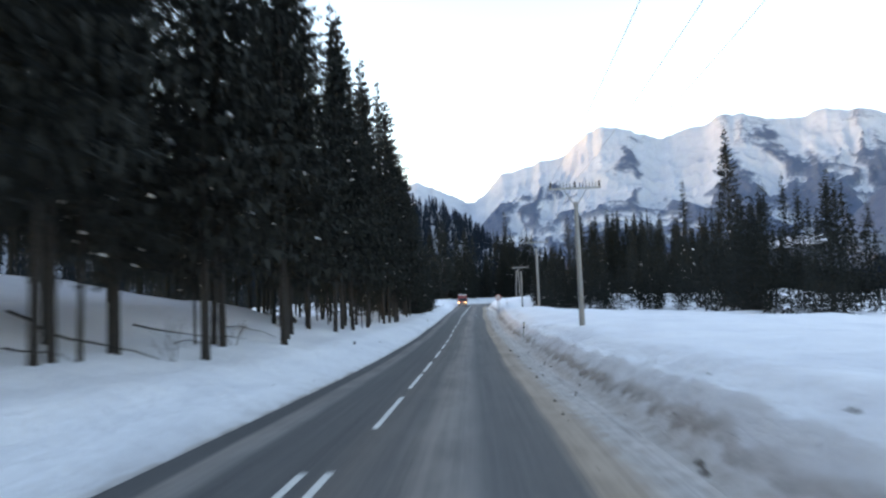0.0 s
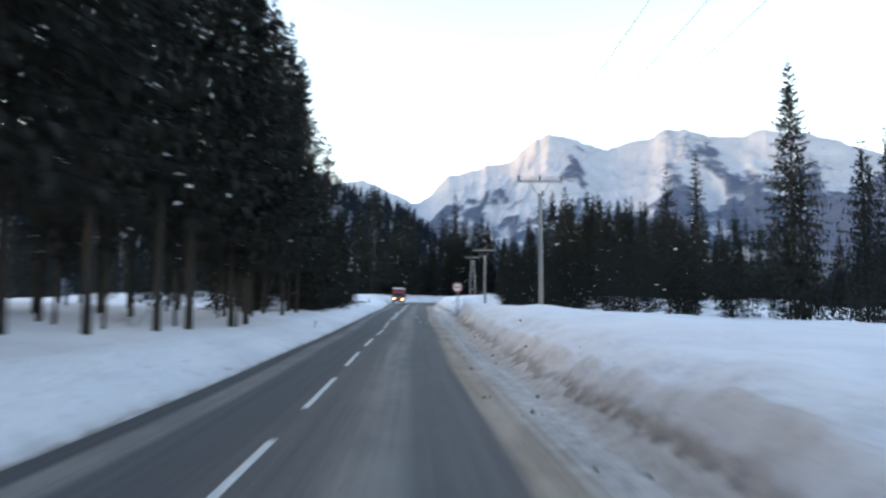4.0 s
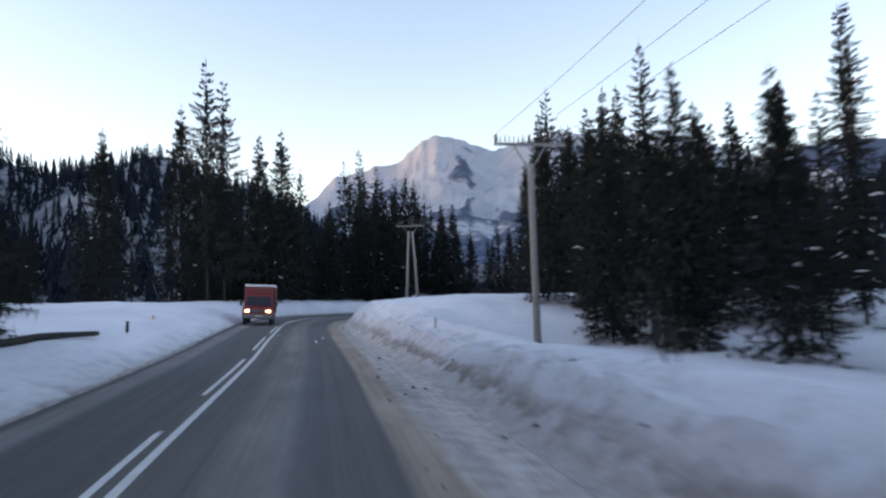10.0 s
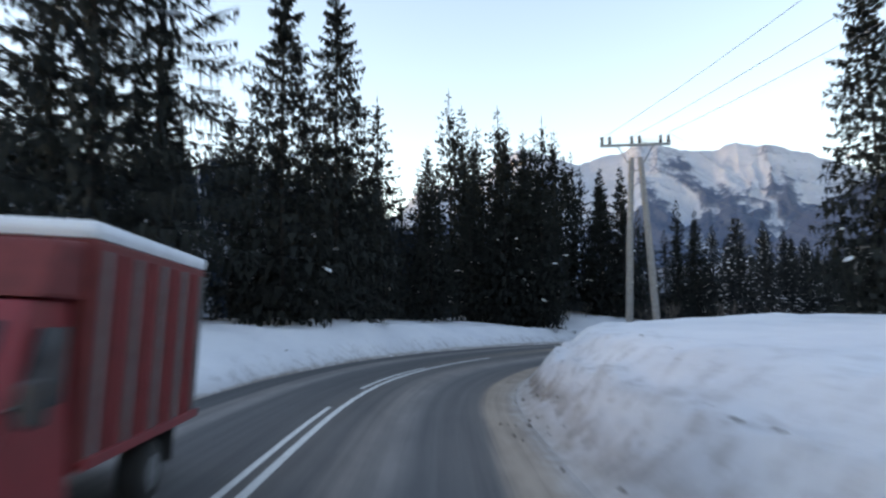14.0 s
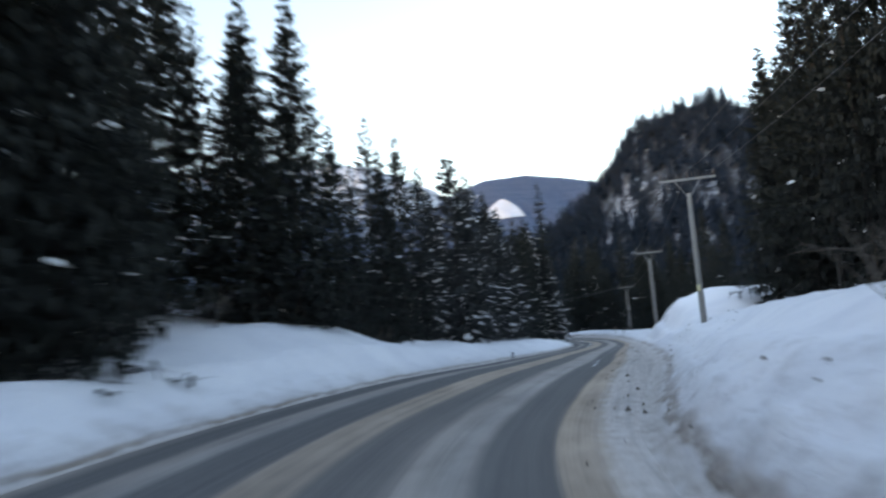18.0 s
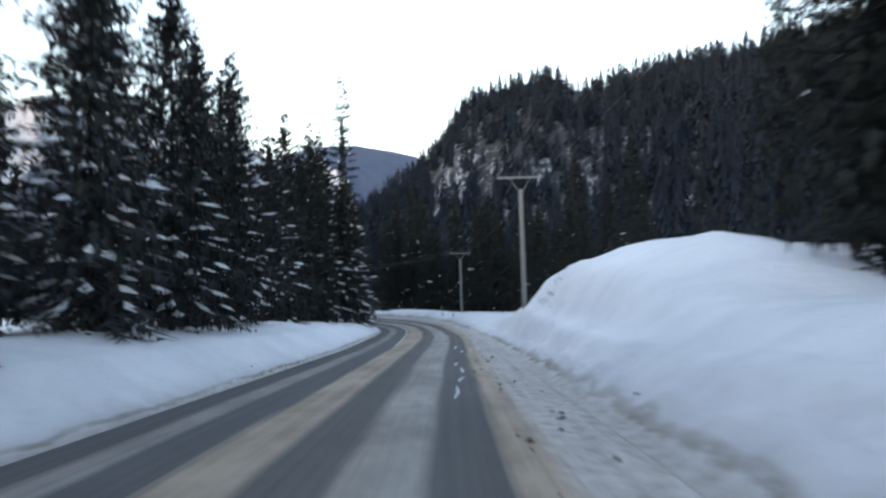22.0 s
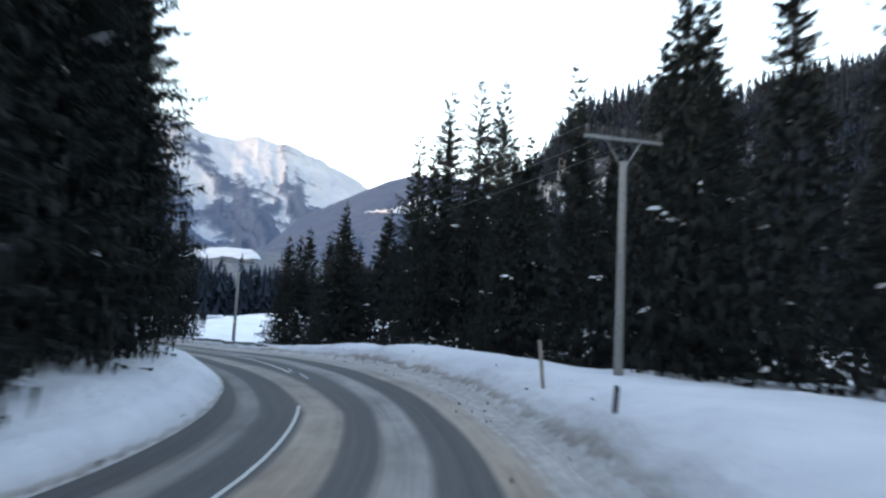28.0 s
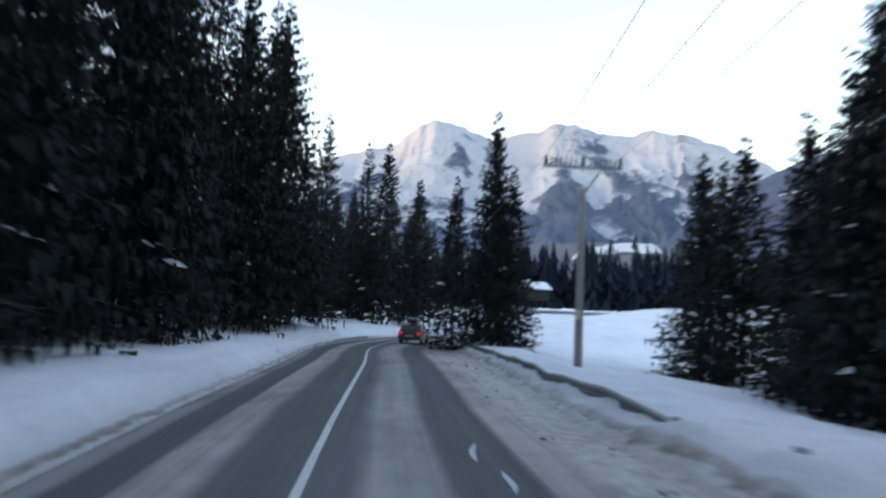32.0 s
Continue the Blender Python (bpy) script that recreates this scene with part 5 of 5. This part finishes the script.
    v = [(r1 * math.cos(6.2832 * i / n), y, r1 * math.sin(6.2832 * i / n)) for i in range(n)]
    if r0 == 0:
        return v, [tuple(range(n))]
    v += [(r0 * math.cos(6.2832 * i / n), y, r0 * math.sin(6.2832 * i / n)) for i in range(n)]
    return v, [(i, (i + 1) % n, n + (i + 1) % n, n + i) for i in range(n)]


def flat_poly(points, y):
    return [(x, y, z) for x, z in points], [tuple(range(len(points)))]


def overtaking_sign(x, y, z_centre):
    s, d = locate([x], [y])
    gz = float(ground_z([x], [y])[0])
    ob = thing("road_sign", "round no-overtaking sign with a red rim on two grey posts", "road sign", place=pose(x, y, z_centre, 0, 0, pole_turn(x, y) - 1))
    plate = mesh_of("sign_plate", *tube([(0, 0.03, 0), (0, 0.0, 0)], [0.46, 0.46], 48), STEEL)
    part("sign_plate", plate, ob)
    part("white_face", mesh_of("white_face", *disc(0, 0.445, -0.004), WHITE_SIGN), ob, "white sign face")
    part("red_rim", mesh_of("red_rim", *disc(0.335, 0.44, -0.008), RED_SIGN), ob, "red rim")
    car_shape = [(-0.105, -0.03), (0.105, -0.03), (0.105, 0.02), (0.075, 0.055), (0.05, 0.095), (-0.05, 0.095), (-0.075, 0.055), (-0.105, 0.02)]
    for off, mt, nm in ((-0.135, RED_SIGN, "red_car_symbol"), (0.135, BLACK_SIGN, "black_car_symbol")):
        part(nm, mesh_of(nm, *flat_poly([(off + px, pz) for px, pz in car_shape], -0.008), mt), ob)
        part("symbol_window", mesh_of("symbol_window", *flat_poly([(off - 0.045, 0.05), (off + 0.045, 0.05), (off + 0.03, 0.08), (off - 0.03, 0.08)], -0.011), WHITE_SIGN), ob)
        for w in (-0.075, 0.075):
            part("symbol_wheel", mesh_of("symbol_wheel", *flat_poly([(off + w - 0.02, -0.055), (off + w + 0.02, -0.055), (off + w + 0.02, -0.03), (off + w - 0.02, -0.03)], -0.008), mt), ob)
    part("symbol_line", mesh_of("symbol_line", *flat_poly([(-0.25, -0.075), (0.25, -0.075), (0.25, -0.062), (-0.25, -0.062)], -0.008), BLACK_SIGN), ob)
    for sx in (-0.11, 0.11):
        part("post", mesh_of("post", *tube([(sx, 0.07, gz - z_centre - 0.6), (sx, 0.07, 0.42)], [0.036, 0.036], 10), STEEL, True), ob)
    for sz in (-0.2, 0.25):
        part("clamp", bm_mesh("clamp", box_bm(0.34, 0.05, 0.05, (0, 0.05, sz)), STEEL), ob)


overtaking_sign(9.02, 108.87, -0.28)


def marker_post(s, d, high, lean, label, mat=None):
    p = place_at([s], [d])[0]
    p[2] += float(snow_height(np.array([s]), np.array([d]))[0])
    ob = thing("marker_post", label, "marker post", "roadside marker posts", place=Matrix.Translation(p) @ pose(0, 0, 0, 0, lean, pole_turn(p[0], p[1])))
    bm = box_bm(0.11, 0.05, high + 0.5, (0, 0, (high - 0.5) / 2), 0.012)
    part("post", bm_mesh("post", bm, mat or POST_WHITE), ob)
    if high > 0.5 and mat is None:
        part("reflector", bm_mesh("reflector", box_bm(0.06, 0.012, 0.14, (0, -0.034, high * 0.8)), ORANGE), ob)
        part("black_band", bm_mesh("black_band", box_bm(0.114, 0.054, 0.14, (0, 0, high * 0.62)), BLACK_SIGN), ob)


STAKE = simple("weathered_stake", (0.26, 0.22, 0.19), 0.9, 0, 0.3, 10.0)
marker_post(51.5, 3.5, 1.05, 5, "grey plastic marker post leaning in the snow bank")
marker_post(358, 4.3, 1.35, -7, "weathered wooden marker stake leaning in the snow bank", STAKE)
marker_post(352, 4.2, 0.5, 4, "dark stub of a marker post in the snow", BLACK_SIGN)
marker_post(41, -6.9, 0.12, 8, "dark top of a buried marker post", BLACK_SIGN)
marker_post(91, -6.0, 0.35, 6, "top of a buried marker post")
marker_post(150, -7.0, 0.4, 4, "dark top of a buried marker post", BLACK_SIGN)
marker_post(131, -6.8, 0.3, 10, "snow-capped top of a buried marker post")
marker_post(148, 5.0, 0.4, 0, "snow-capped top of a buried marker post")
marker_post(229, -7.2, 0.22, 15, "dark top of a buried marker post", BLACK_SIGN)
marker_post(266, -5.6, 0.5, -12, "bent dark marker post beside the road", BLACK_SIGN)
marker_post(158, -7.6, 0.12, 0, "yellow cap of a buried marker post", ORANGE)


# ---- crash barriers ----
def crash_barrier(s0, s1, d0, d1, label):
    """A W-beam rail on posts, half sunk in the snow."""
    ob = thing("crash_barrier", label, "crash barrier")
    ss = np.arange(s0, s1 + 0.1, 2.0)
    dd = np.interp(ss, [s0, s0 + 16, s1], [d0, d1, d1])
    prof = [(0.0, 0.42), (0.06, 0.48), (0.06, 0.54), (0.0, 0.59), (0.0, 0.62), (0.06, 0.67), (0.06, 0.73), (0.0, 0.78), (-0.004, 0.78), (-0.004, 0.42)]
    sign = -1 if d0 > 0 else 1
    V, Fc = [], []
    for s, d in zip(ss, dd):
        base = place_at([s], [d])[0]
        out = place_at([s], [d + 1])[0] - base
        rise = float(snow_height(np.array([s]), np.array([d]))[0])
        for o, hh in prof:
            V.append(base + out * (sign * o) + np.array([0, 0, hh - 0.55 + 0.85 * rise - 0.5 * max(0.0, 1 - (s - s0) / 6.0)]))
    m = len(prof)
    for i in range(len(ss) - 1):
        for k in range(m):
            Fc.append((i * m + k, i * m + (k + 1) % m, (i + 1) * m + (k + 1) % m, (i + 1) * m + k))
    part("rail", mesh_of("rail", V, Fc, STEEL, True), ob, "galvanised W-shaped rail")
    for s, d in list(zip(ss, dd))[::2]:
        base = place_at([s], [d - sign * 0.1])[0]
        rise = float(snow_height(np.array([s]), np.array([d]))[0])
        part("post", bm_mesh("post", box_bm(0.1, 0.12, 1.2, (base[0], base[1], base[2] - 0.5 + 0.85 * rise), 0.008), STEEL), ob)


crash_barrier(394, 449, 4.2, 3.95, "galvanised crash barrier half buried in snow")
crash_barrier(430, 446, -5.6, -5.6, "galvanised crash barrier along the far bend")


# ---- log, bare shrubs, birches ----
def log_rail(s0, d0, s1, d1):
    pts = []
    for u in np.linspace(0, 1, 7):
        s, d = s0 + (s1 - s0) * u, d0 + (d1 - d0) * u
        p = place_at([s], [d])[0]
        p[2] += float(snow_height(np.array([s]), np.array([d]))[0]) + 0.06 + 0.03 * math.sin(9 * u)
        pts.append(p)
    tagged(new("fallen_pole", mesh_of("fallen_pole", *tube(pts, [0.11, 0.12, 0.1, 0.11, 0.1, 0.09, 0.08], 8), BARK, True)), "dark fallen timber pole half sunk in the snow", "log")


log_rail(124, -8.0, 136, -7.7)
log_rail(137.5, -8.0, 147, -7.3)


def fallen_branch(s0, d0, s1, d1, thick, seed):
    rng = random.Random(seed)
    pts = []
    for u in np.linspace(0, 1, 8):
        s, d = s0 + (s1 - s0) * u, d0 + (d1 - d0) * u
        p = place_at([s], [d])[0]
        p[2] += float(snow_height(np.array([s]), np.array([d]))[0]) + thick * 0.4 + 0.30 * math.sin(math.pi * u) * rng.uniform(0.3, 1.0)
        pts.append(p)
    tagged(new("fallen_branch", mesh_of("fallen_branch", *tube(pts, [thick * (1 - 0.8 * k / 7) for k in range(8)], 6), BARK, True)), "thin bare branch fallen on the snow slope", "branch", "fallen branches")


for i, (s0, d0, s1, d1, thick) in enumerate(((24, -16.0, 21.5, -9.6, 0.06), (20, -13.5, 18.0, -10.2, 0.035), (30, -14.5, 33.5, -10.8, 0.045), (11, -12.0, 13.0, -9.0, 0.04), (38, -13.5, 36.0, -10.0, 0.03), (27, -11.5, 27.6, -9.8, 0.03))):
    fallen_branch(s0, d0, s1, d1, thick, 300 + i)


def snowy_stone(s, d, size, seed):
    rng = np.random.default_rng(seed)
    p = place_at([s], [d])[0]
    p[2] += float(snow_height(np.array([s]), np.array([d]))[0])
    bm = bmesh.new()
    bmesh.ops.create_icosphere(bm, subdivisions=2, radius=size)
    for v in bm.verts:
        v.co *= rng.uniform(0.8, 1.15)
        v.co.z *= 0.65
    ob = thing("snowy_stone", "dark boulder capped with snow on the slope", "stone", place=Matrix.Translation(p))
    part("rock", bm_mesh("rock", bm, BARK), ob, "dark rough rock")
    cap = bmesh.new()
    bmesh.ops.create_icosphere(cap, subdivisions=2, radius=size * 0.95)
    for v in cap.verts:
        v.co.z = max(v.co.z, -0.05) * 0.5 + size * 0.42
    part("snow_cap", bm_mesh("snow_cap", cap, LOAD, True), ob, "rounded cap of snow")


snowy_stone(54, -14.2, 0.75, 91)


def shrub(x, y, high, spread, n, seed, name="bare_shrub", label="leafless twiggy shrub standing in the snow", category="shrub", thick=0.012, order=2):
    rng = np.random.default_rng(seed)
    z = float(ground_z([x], [y])[0]) - 0.1
    V, Fc, level = [], [], []

    def twig(p, way, ln, r, depth):
        pts = [p]
        for _ in range(3):
            way = way + rng.normal(0, 0.16, 3)
            way /= np.linalg.norm(way)
            pts.append(pts[-1] + way * ln / 3)
        v, f = tube(pts, [r, r * 0.8, r * 0.55, r * 0.25], 4, False)
        k = len(V)
        V.extend(v)
        Fc.extend(tuple(i + k for i in q) for q in f)
        level.extend([depth] * len(f))
        if depth:
            for _ in range(3 if order < 3 else 5):
                twig(pts[int(rng.integers(1, 3))], way + rng.normal(0, 0.5, 3), ln * 0.55, r * 0.55, depth - 1)

    for _ in range(n):
        a = rng.random() * 6.283
        twig(np.array([0.15 * math.cos(a), 0.15 * math.sin(a), 0]), np.array([spread * math.cos(a), spread * math.sin(a), 1.0]), high * rng.uniform(0.6, 1.0), thick * rng.uniform(0.7, 1.2), order)
    if order > 2:
        ob = thing(name, label, category, "leafless birches", place=pose(x, y, z))
        for pn, k in (("trunk", 0), ("branches", 1)):
            pick = [f for f, lv in zip(Fc, level) if (lv < order) == bool(k)]
            part(pn, mesh_of(pn, V, pick, TWIG), ob)
        return
    ob = tagged(new(name, mesh_of(name, V, Fc, TWIG)), label, category, "leafless shrubs")
    ob.matrix_basis = pose(x, y, z)


for i, (s, d, hh, sp, n) in enumerate(((131, 6.2, 1.5, 0.25, 5), (226, 7.2, 1.8, 0.7, 9), (221, 8.5, 1.6, 0.8, 8), (205, 6.5, 0.9, 0.4, 6), (199, 7.8, 0.8, 0.3, 6), (231, 9.0, 1.5, 0.8, 7), (303, 7.6, 0.8, 0.8, 8), (301.5, 7.3, 0.6, 0.9, 8), (304, 7.0, 0.5, 0.9, 7), (22, -9.5, 1.4, 0.4, 5), (30, -10.2, 1.2, 0.4, 4), (75, -10.5, 1.2, 0.5, 5), (238, -12.5, 1.8, 0.6, 7), (243, -11.8, 1.5, 0.6, 7), (252, -10.5, 1.3, 0.5, 6))):
    p = place_at([s], [d])[0]
    shrub(float(p[0]), float(p[1]), hh, sp, n, 200 + i)
for i, (x, y, hh) in enumerate(((-9.5, 118.5, 15.0), (-12.0, 121.0, 16.0), (-13, 125.5, 15.0))):
    shrub(x, y, hh, 0.12, 2, 230 + i, "bare_birch", "tall leafless birch among the spruces", "tree", 0.05, 3)


# ---- vehicles ----
RED_PAINT = simple("red_van_paint", (0.24, 0.022, 0.028), 0.45, 0, 0.15, 3.0)
DARK_RED = simple("red_slat_paint", (0.17, 0.025, 0.025), 0.7, 0, 0.2, 5.0)
GLASS = simple("dark_window_glass", (0.02, 0.024, 0.028), 0.08, 0, 0.1)
RUBBER = simple("tyre_rubber", (0.025, 0.025, 0.026), 0.9, 0, 0.2)
GREY_PLASTIC = simple("grey_bumper", (0.16, 0.16, 0.165), 0.7, 0, 0.15)
CAR_PAINT = simple("dark_car_paint", (0.028, 0.032, 0.036), 0.3, 0, 0.12, 4.0)
PLATE = simple("plate_white", (0.6, 0.6, 0.58), 0.5, 0, 0.05)


def glow(name, colour, power):
    m, n, l, b = material(name, 0.4)
    b.inputs["Base Color"].default_value = (*colour, 1)
    b.inputs["Emission Color"].default_value = (*colour, 1)
    b.inputs["Emission Strength"].default_value = power
    return m


HEADLIGHT = glow("headlight_lens", (1.0, 0.72, 0.35), 1.6)
TAILLIGHT = glow("tail_lens", (0.55, 0.02, 0.015), 0.25)


def prism(outline, half, bevel=0.03, inset=None):
    """A body from a side outline (y, z), as wide as 2 * half; inset(z) narrows it."""
    bm = bmesh.new()
    rings = []
    for sx in (-1, 1):
        rings.append([bm.verts.new((sx * (half - (inset(z) if inset else 0)), y, z)) for y, z in outline])
    bm.faces.new(rings[0])
    bm.faces.new(rings[1][::-1])
    n = len(outline)
    for i in range(n):
        bm.faces.new((rings[0][i], rings[1][i], rings[1][(i + 1) % n], rings[0][(i + 1) % n]))
    bmesh.ops.recalc_face_normals(bm, faces=bm.faces)
    if bevel:
        bmesh.ops.bevel(bm, geom=list(bm.edges), offset=bevel, segments=2, affect="EDGES", profile=0.6)
    return bm


def wheel(ob, x, y, r, width):
    w = part("wheel", mesh_of("tyre", *tube([(x - width / 2, y, r), (x - width / 2 + 0.03, y, r), (x + width / 2 - 0.03, y, r), (x + width / 2, y, r)], [r * 0.9, r, r, r * 0.9], 24), RUBBER, True), ob, "black tyre")
    side = 1 if x > 0 else -1
    part("rim", mesh_of("rim", *tube([(x + side * (width / 2 - 0.02), y, r), (x + side * (width / 2 + 0.008), y, r)], [r * 0.6, r * 0.52], 20), STEEL), w, "grey steel rim")


def red_truck(s, d):
    """Nose towards -y."""
    p = place_at([s], [d])[0]
    tilt = math.degrees(math.atan(math.tan(math.radians(float(np.interp(s, *np.array(BANKING).T))))))
    ob = thing("box_truck", "red box truck with slatted sides and snow on its roof", "truck", place=Matrix.Translation(p) @ pose(0, 0, 0, 0, tilt, pole_turn(p[0], p[1]) + 3))
    W = 1.06
    cab = [(0.0, 0.45), (-0.02, 0.95), (0.12, 1.12), (0.72, 1.32), (1.22, 2.08), (1.3, 2.2), (2.0, 2.25), (2.0, 0.45)]
    part("cab", bm_mesh("cab", prism(cab, W, 0.04, lambda z: 0.13 * max(0, z - 1.2)), RED_PAINT), ob, "red sloping cab")
    part("windscreen", bm_mesh("windscreen", prism([(0.70, 1.36), (0.74, 1.34), (1.2, 2.02), (1.16, 2.04)], 0.92, 0, lambda z: 0.13 * max(0, z - 1.2)), GLASS), ob, "dark windscreen")
    for sx in (-1, 1):
        part("side_window", bm_mesh("side_window", prism([(1.0, 1.4), (1.75, 1.4), (1.75, 2.0), (1.35, 2.0)], 0.02, 0), GLASS), ob, place=Matrix.Translation((sx * (W - 0.045), 0, 0)))
        hl = part("headlight", bm_mesh("headlight", box_bm(0.3, 0.06, 0.17, (sx * 0.72, -0.02, 0.99), 0.02), HEADLIGHT), ob, "lit yellow headlight")
        part("indicator", bm_mesh("indicator", box_bm(0.1, 0.07, 0.15, (sx * 0.95, 0.0, 0.98), 0.015), ORANGE), ob, "orange indicator")
        part("mirror", bm_mesh("mirror", box_bm(0.18, 0.1, 0.32, (sx * 1.22, 0.85, 1.5), 0.03), BLACK_SIGN), ob, "black wing mirror")
        part("mirror_arm", mesh_of("mirror_arm", *tube([(sx * 0.98, 0.85, 1.42), (sx * 1.15, 0.85, 1.48)], [0.02, 0.02], 6), BLACK_SIGN), ob)
    grille = part("grille", bm_mesh("grille", box_bm(1.0, 0.05, 0.24, (0, -0.02, 0.99), 0.015), BLACK_SIGN), ob, "dark grille with bright bars")
    for k in range(4):
        part("grille_bar", bm_mesh("grille_bar", box_bm(0.94, 0.03, 0.018, (0, -0.055, 0.91 + 0.053 * k)), STEEL), grille)
    part("bumper", bm_mesh("bumper", box_bm(2.12, 0.22, 0.28, (0, 0.0, 0.62), 0.05), GREY_PLASTIC), ob, "grey front bumper")
    part("number_plate", bm_mesh("number_plate", box_bm(0.52, 0.015, 0.12, (0.12, -0.125, 0.66)), PLATE), ob, "white plate with plain bars")
    part("plate_bar", bm_mesh("plate_bar", box_bm(0.4, 0.006, 0.05, (0.14, -0.136, 0.66)), BLACK_SIGN), ob)
    part("wiper", mesh_of("wiper", *tube([(-0.1, 0.66, 1.37), (0.5, 0.78, 1.47)], [0.012, 0.012], 5), BLACK_SIGN), ob)
    part("air_deflector", bm_mesh("air_deflector", prism([(1.3, 2.22), (1.55, 2.68), (2.05, 2.72), (2.05, 2.22)], 1.0, 0.04), DARK_RED), ob, "red roof deflector")
    box = part("cargo_box", bm_mesh("cargo_box", box_bm(2.16, 3.7, 1.95, (0, 3.9, 1.78), 0.03), DARK_RED), ob, "red slatted cargo box")
    for sx in (-1, 1):
        for k in range(9):
            part("slat", bm_mesh("slat", box_bm(0.045, 0.07, 1.8, (sx * 1.1, 2.25 + 0.41 * k, 1.76), 0.01), RED_PAINT if k % 2 else GREY_PLASTIC), box)
        part("lower_rail", bm_mesh("lower_rail", box_bm(0.06, 3.7, 0.1, (sx * 1.1, 3.9, 0.86), 0.01), RED_PAINT), box)
    part("roof_snow", bm_mesh("roof_snow", box_bm(2.18, 3.75, 0.17, (0, 3.9, 2.83), 0.07), LOAD), ob, "layer of snow on the roof")
    part("chassis", bm_mesh("chassis", box_bm(0.9, 5.2, 0.22, (0, 3.1, 0.6), 0.02), BLACK_SIGN), ob)
    for sx in (-1, 1):
        wheel(ob, sx * 0.9, 0.72, 0.36, 0.24)
        wheel(ob, sx * 0.88, 4.3, 0.36, 0.3)
        part("mudguard", bm_mesh("mudguard", box_bm(0.28, 0.05, 0.4, (sx * 0.9, 5.0, 0.55), 0.01), RUBBER), ob)


red_truck(171.5, -3.6)


def dark_car(s, d):
    """Nose towards +y."""
    p = place_at([s], [d])[0]
    a = place_at([s + 2], [d])[0] - p
    ob = thing("estate_car", "dark estate car with a black roof box", "car", place=Matrix.Translation(p) @ pose(0, 0, 0, 0, 0, math.degrees(math.atan2(-a[0], a[1]))))
    W = 0.89
    low = [(-2.15, 0.35), (-2.2, 0.62), (-2.12, 0.98), (-1.2, 1.0), (0.9, 0.98), (2.0, 0.86), (2.18, 0.62), (2.12, 0.32)]
    part("body", bm_mesh("body", prism(low, W, 0.06, lambda z: 0.05 * abs(z - 0.6)), CAR_PAINT, True), ob, "dark glossy body")
    cabin = [(-2.08, 0.98), (-1.75, 1.42), (-1.5, 1.5), (0.1, 1.5), (0.4, 1.44), (1.05, 0.98)]
    part("cabin", bm_mesh("cabin", prism(cabin, W - 0.05, 0.05, lambda z: 0.32 * (z - 0.98)), CAR_PAINT, True), ob)
    part("rear_window", bm_mesh("rear_window", prism([(-2.045, 1.06), (-2.03, 1.05), (-1.79, 1.39), (-1.81, 1.4)], 0.66, 0, lambda z: 0.3 * (z - 1.0)), GLASS), ob, "dark rear window")
    part("tailgate_trim", bm_mesh("tailgate_trim", box_bm(1.2, 0.03, 0.06, (0, -2.18, 0.86), 0.01), BLACK_SIGN), ob)
    for sx in (-1, 1):
        part("taillight", bm_mesh("taillight", box_bm(0.24, 0.08, 0.2, (sx * 0.7, -2.13, 0.86), 0.03), TAILLIGHT), ob, "red tail light")
        part("side_window", bm_mesh("side_window", prism([(-1.7, 1.06), (0.75, 1.06), (0.3, 1.4), (-1.55, 1.42)], 0.012, 0), GLASS), ob, place=Matrix.Translation((sx * (W - 0.11), 0, 0)))
        part("mirror", bm_mesh("mirror", box_bm(0.2, 0.1, 0.14, (sx * 0.98, 0.62, 1.03), 0.03), CAR_PAINT), ob)
        part("roof_rail", mesh_of("roof_rail", *tube([(sx * 0.56, -1.5, 1.55), (sx * 0.56, 0.1, 1.55)], [0.018, 0.018], 6), BLACK_SIGN), ob)
        wheel(ob, sx * 0.78, -1.3, 0.32, 0.21)
        wheel(ob, sx * 0.78, 1.3, 0.32, 0.21)
    part("bumper", bm_mesh("bumper", box_bm(1.74, 0.2, 0.28, (0, -2.14, 0.48), 0.06), CAR_PAINT), ob, "rear bumper")
    part("number_plate", bm_mesh("number_plate", box_bm(0.52, 0.015, 0.11, (0, -2.235, 0.68)), PLATE), ob, "white plate with plain bars")
    part("plate_bar", bm_mesh("plate_bar", box_bm(0.4, 0.006, 0.045, (0.02, -2.245, 0.68)), BLACK_SIGN), ob)
    part("roof_box", bm_mesh("roof_box", box_bm(0.78, 1.9, 0.34, (0, -0.6, 1.78), 0.12), BLACK_SIGN), ob, "black roof box")
    for y in (-1.1, -0.1):
        part("roof_bar", bm_mesh("roof_bar", box_bm(1.15, 0.07, 0.04, (0, y, 1.585), 0.01), STEEL), ob)


dark_car(441, -0.55)


# ---- hut across the field ----
def hut(x, y, z):
    ob = thing("hay_hut", "small dark timber hut with a snow-covered roof", "hut", place=pose(x, y, z, 0, 0, 20))
    part("wall", bm_mesh("wall", box_bm(4.4, 3.2, 2.2, (0, 0, 0.8), 0.05), BARK), ob, "dark timber walls")
    part("roof", bm_mesh("roof", prism([(-2.0, 1.75), (0, 3.0), (2.0, 1.75), (2.0, 1.88), (0, 3.18), (-2.0, 1.88)], 2.5, 0.05), LOAD), ob, "snow-covered gable roof")
    part("door", bm_mesh("door", box_bm(1.0, 0.08, 1.9, (0.6, -1.62, 0.85), 0.02), BARK), ob)


hut(189.8, 449.6, -3.6)
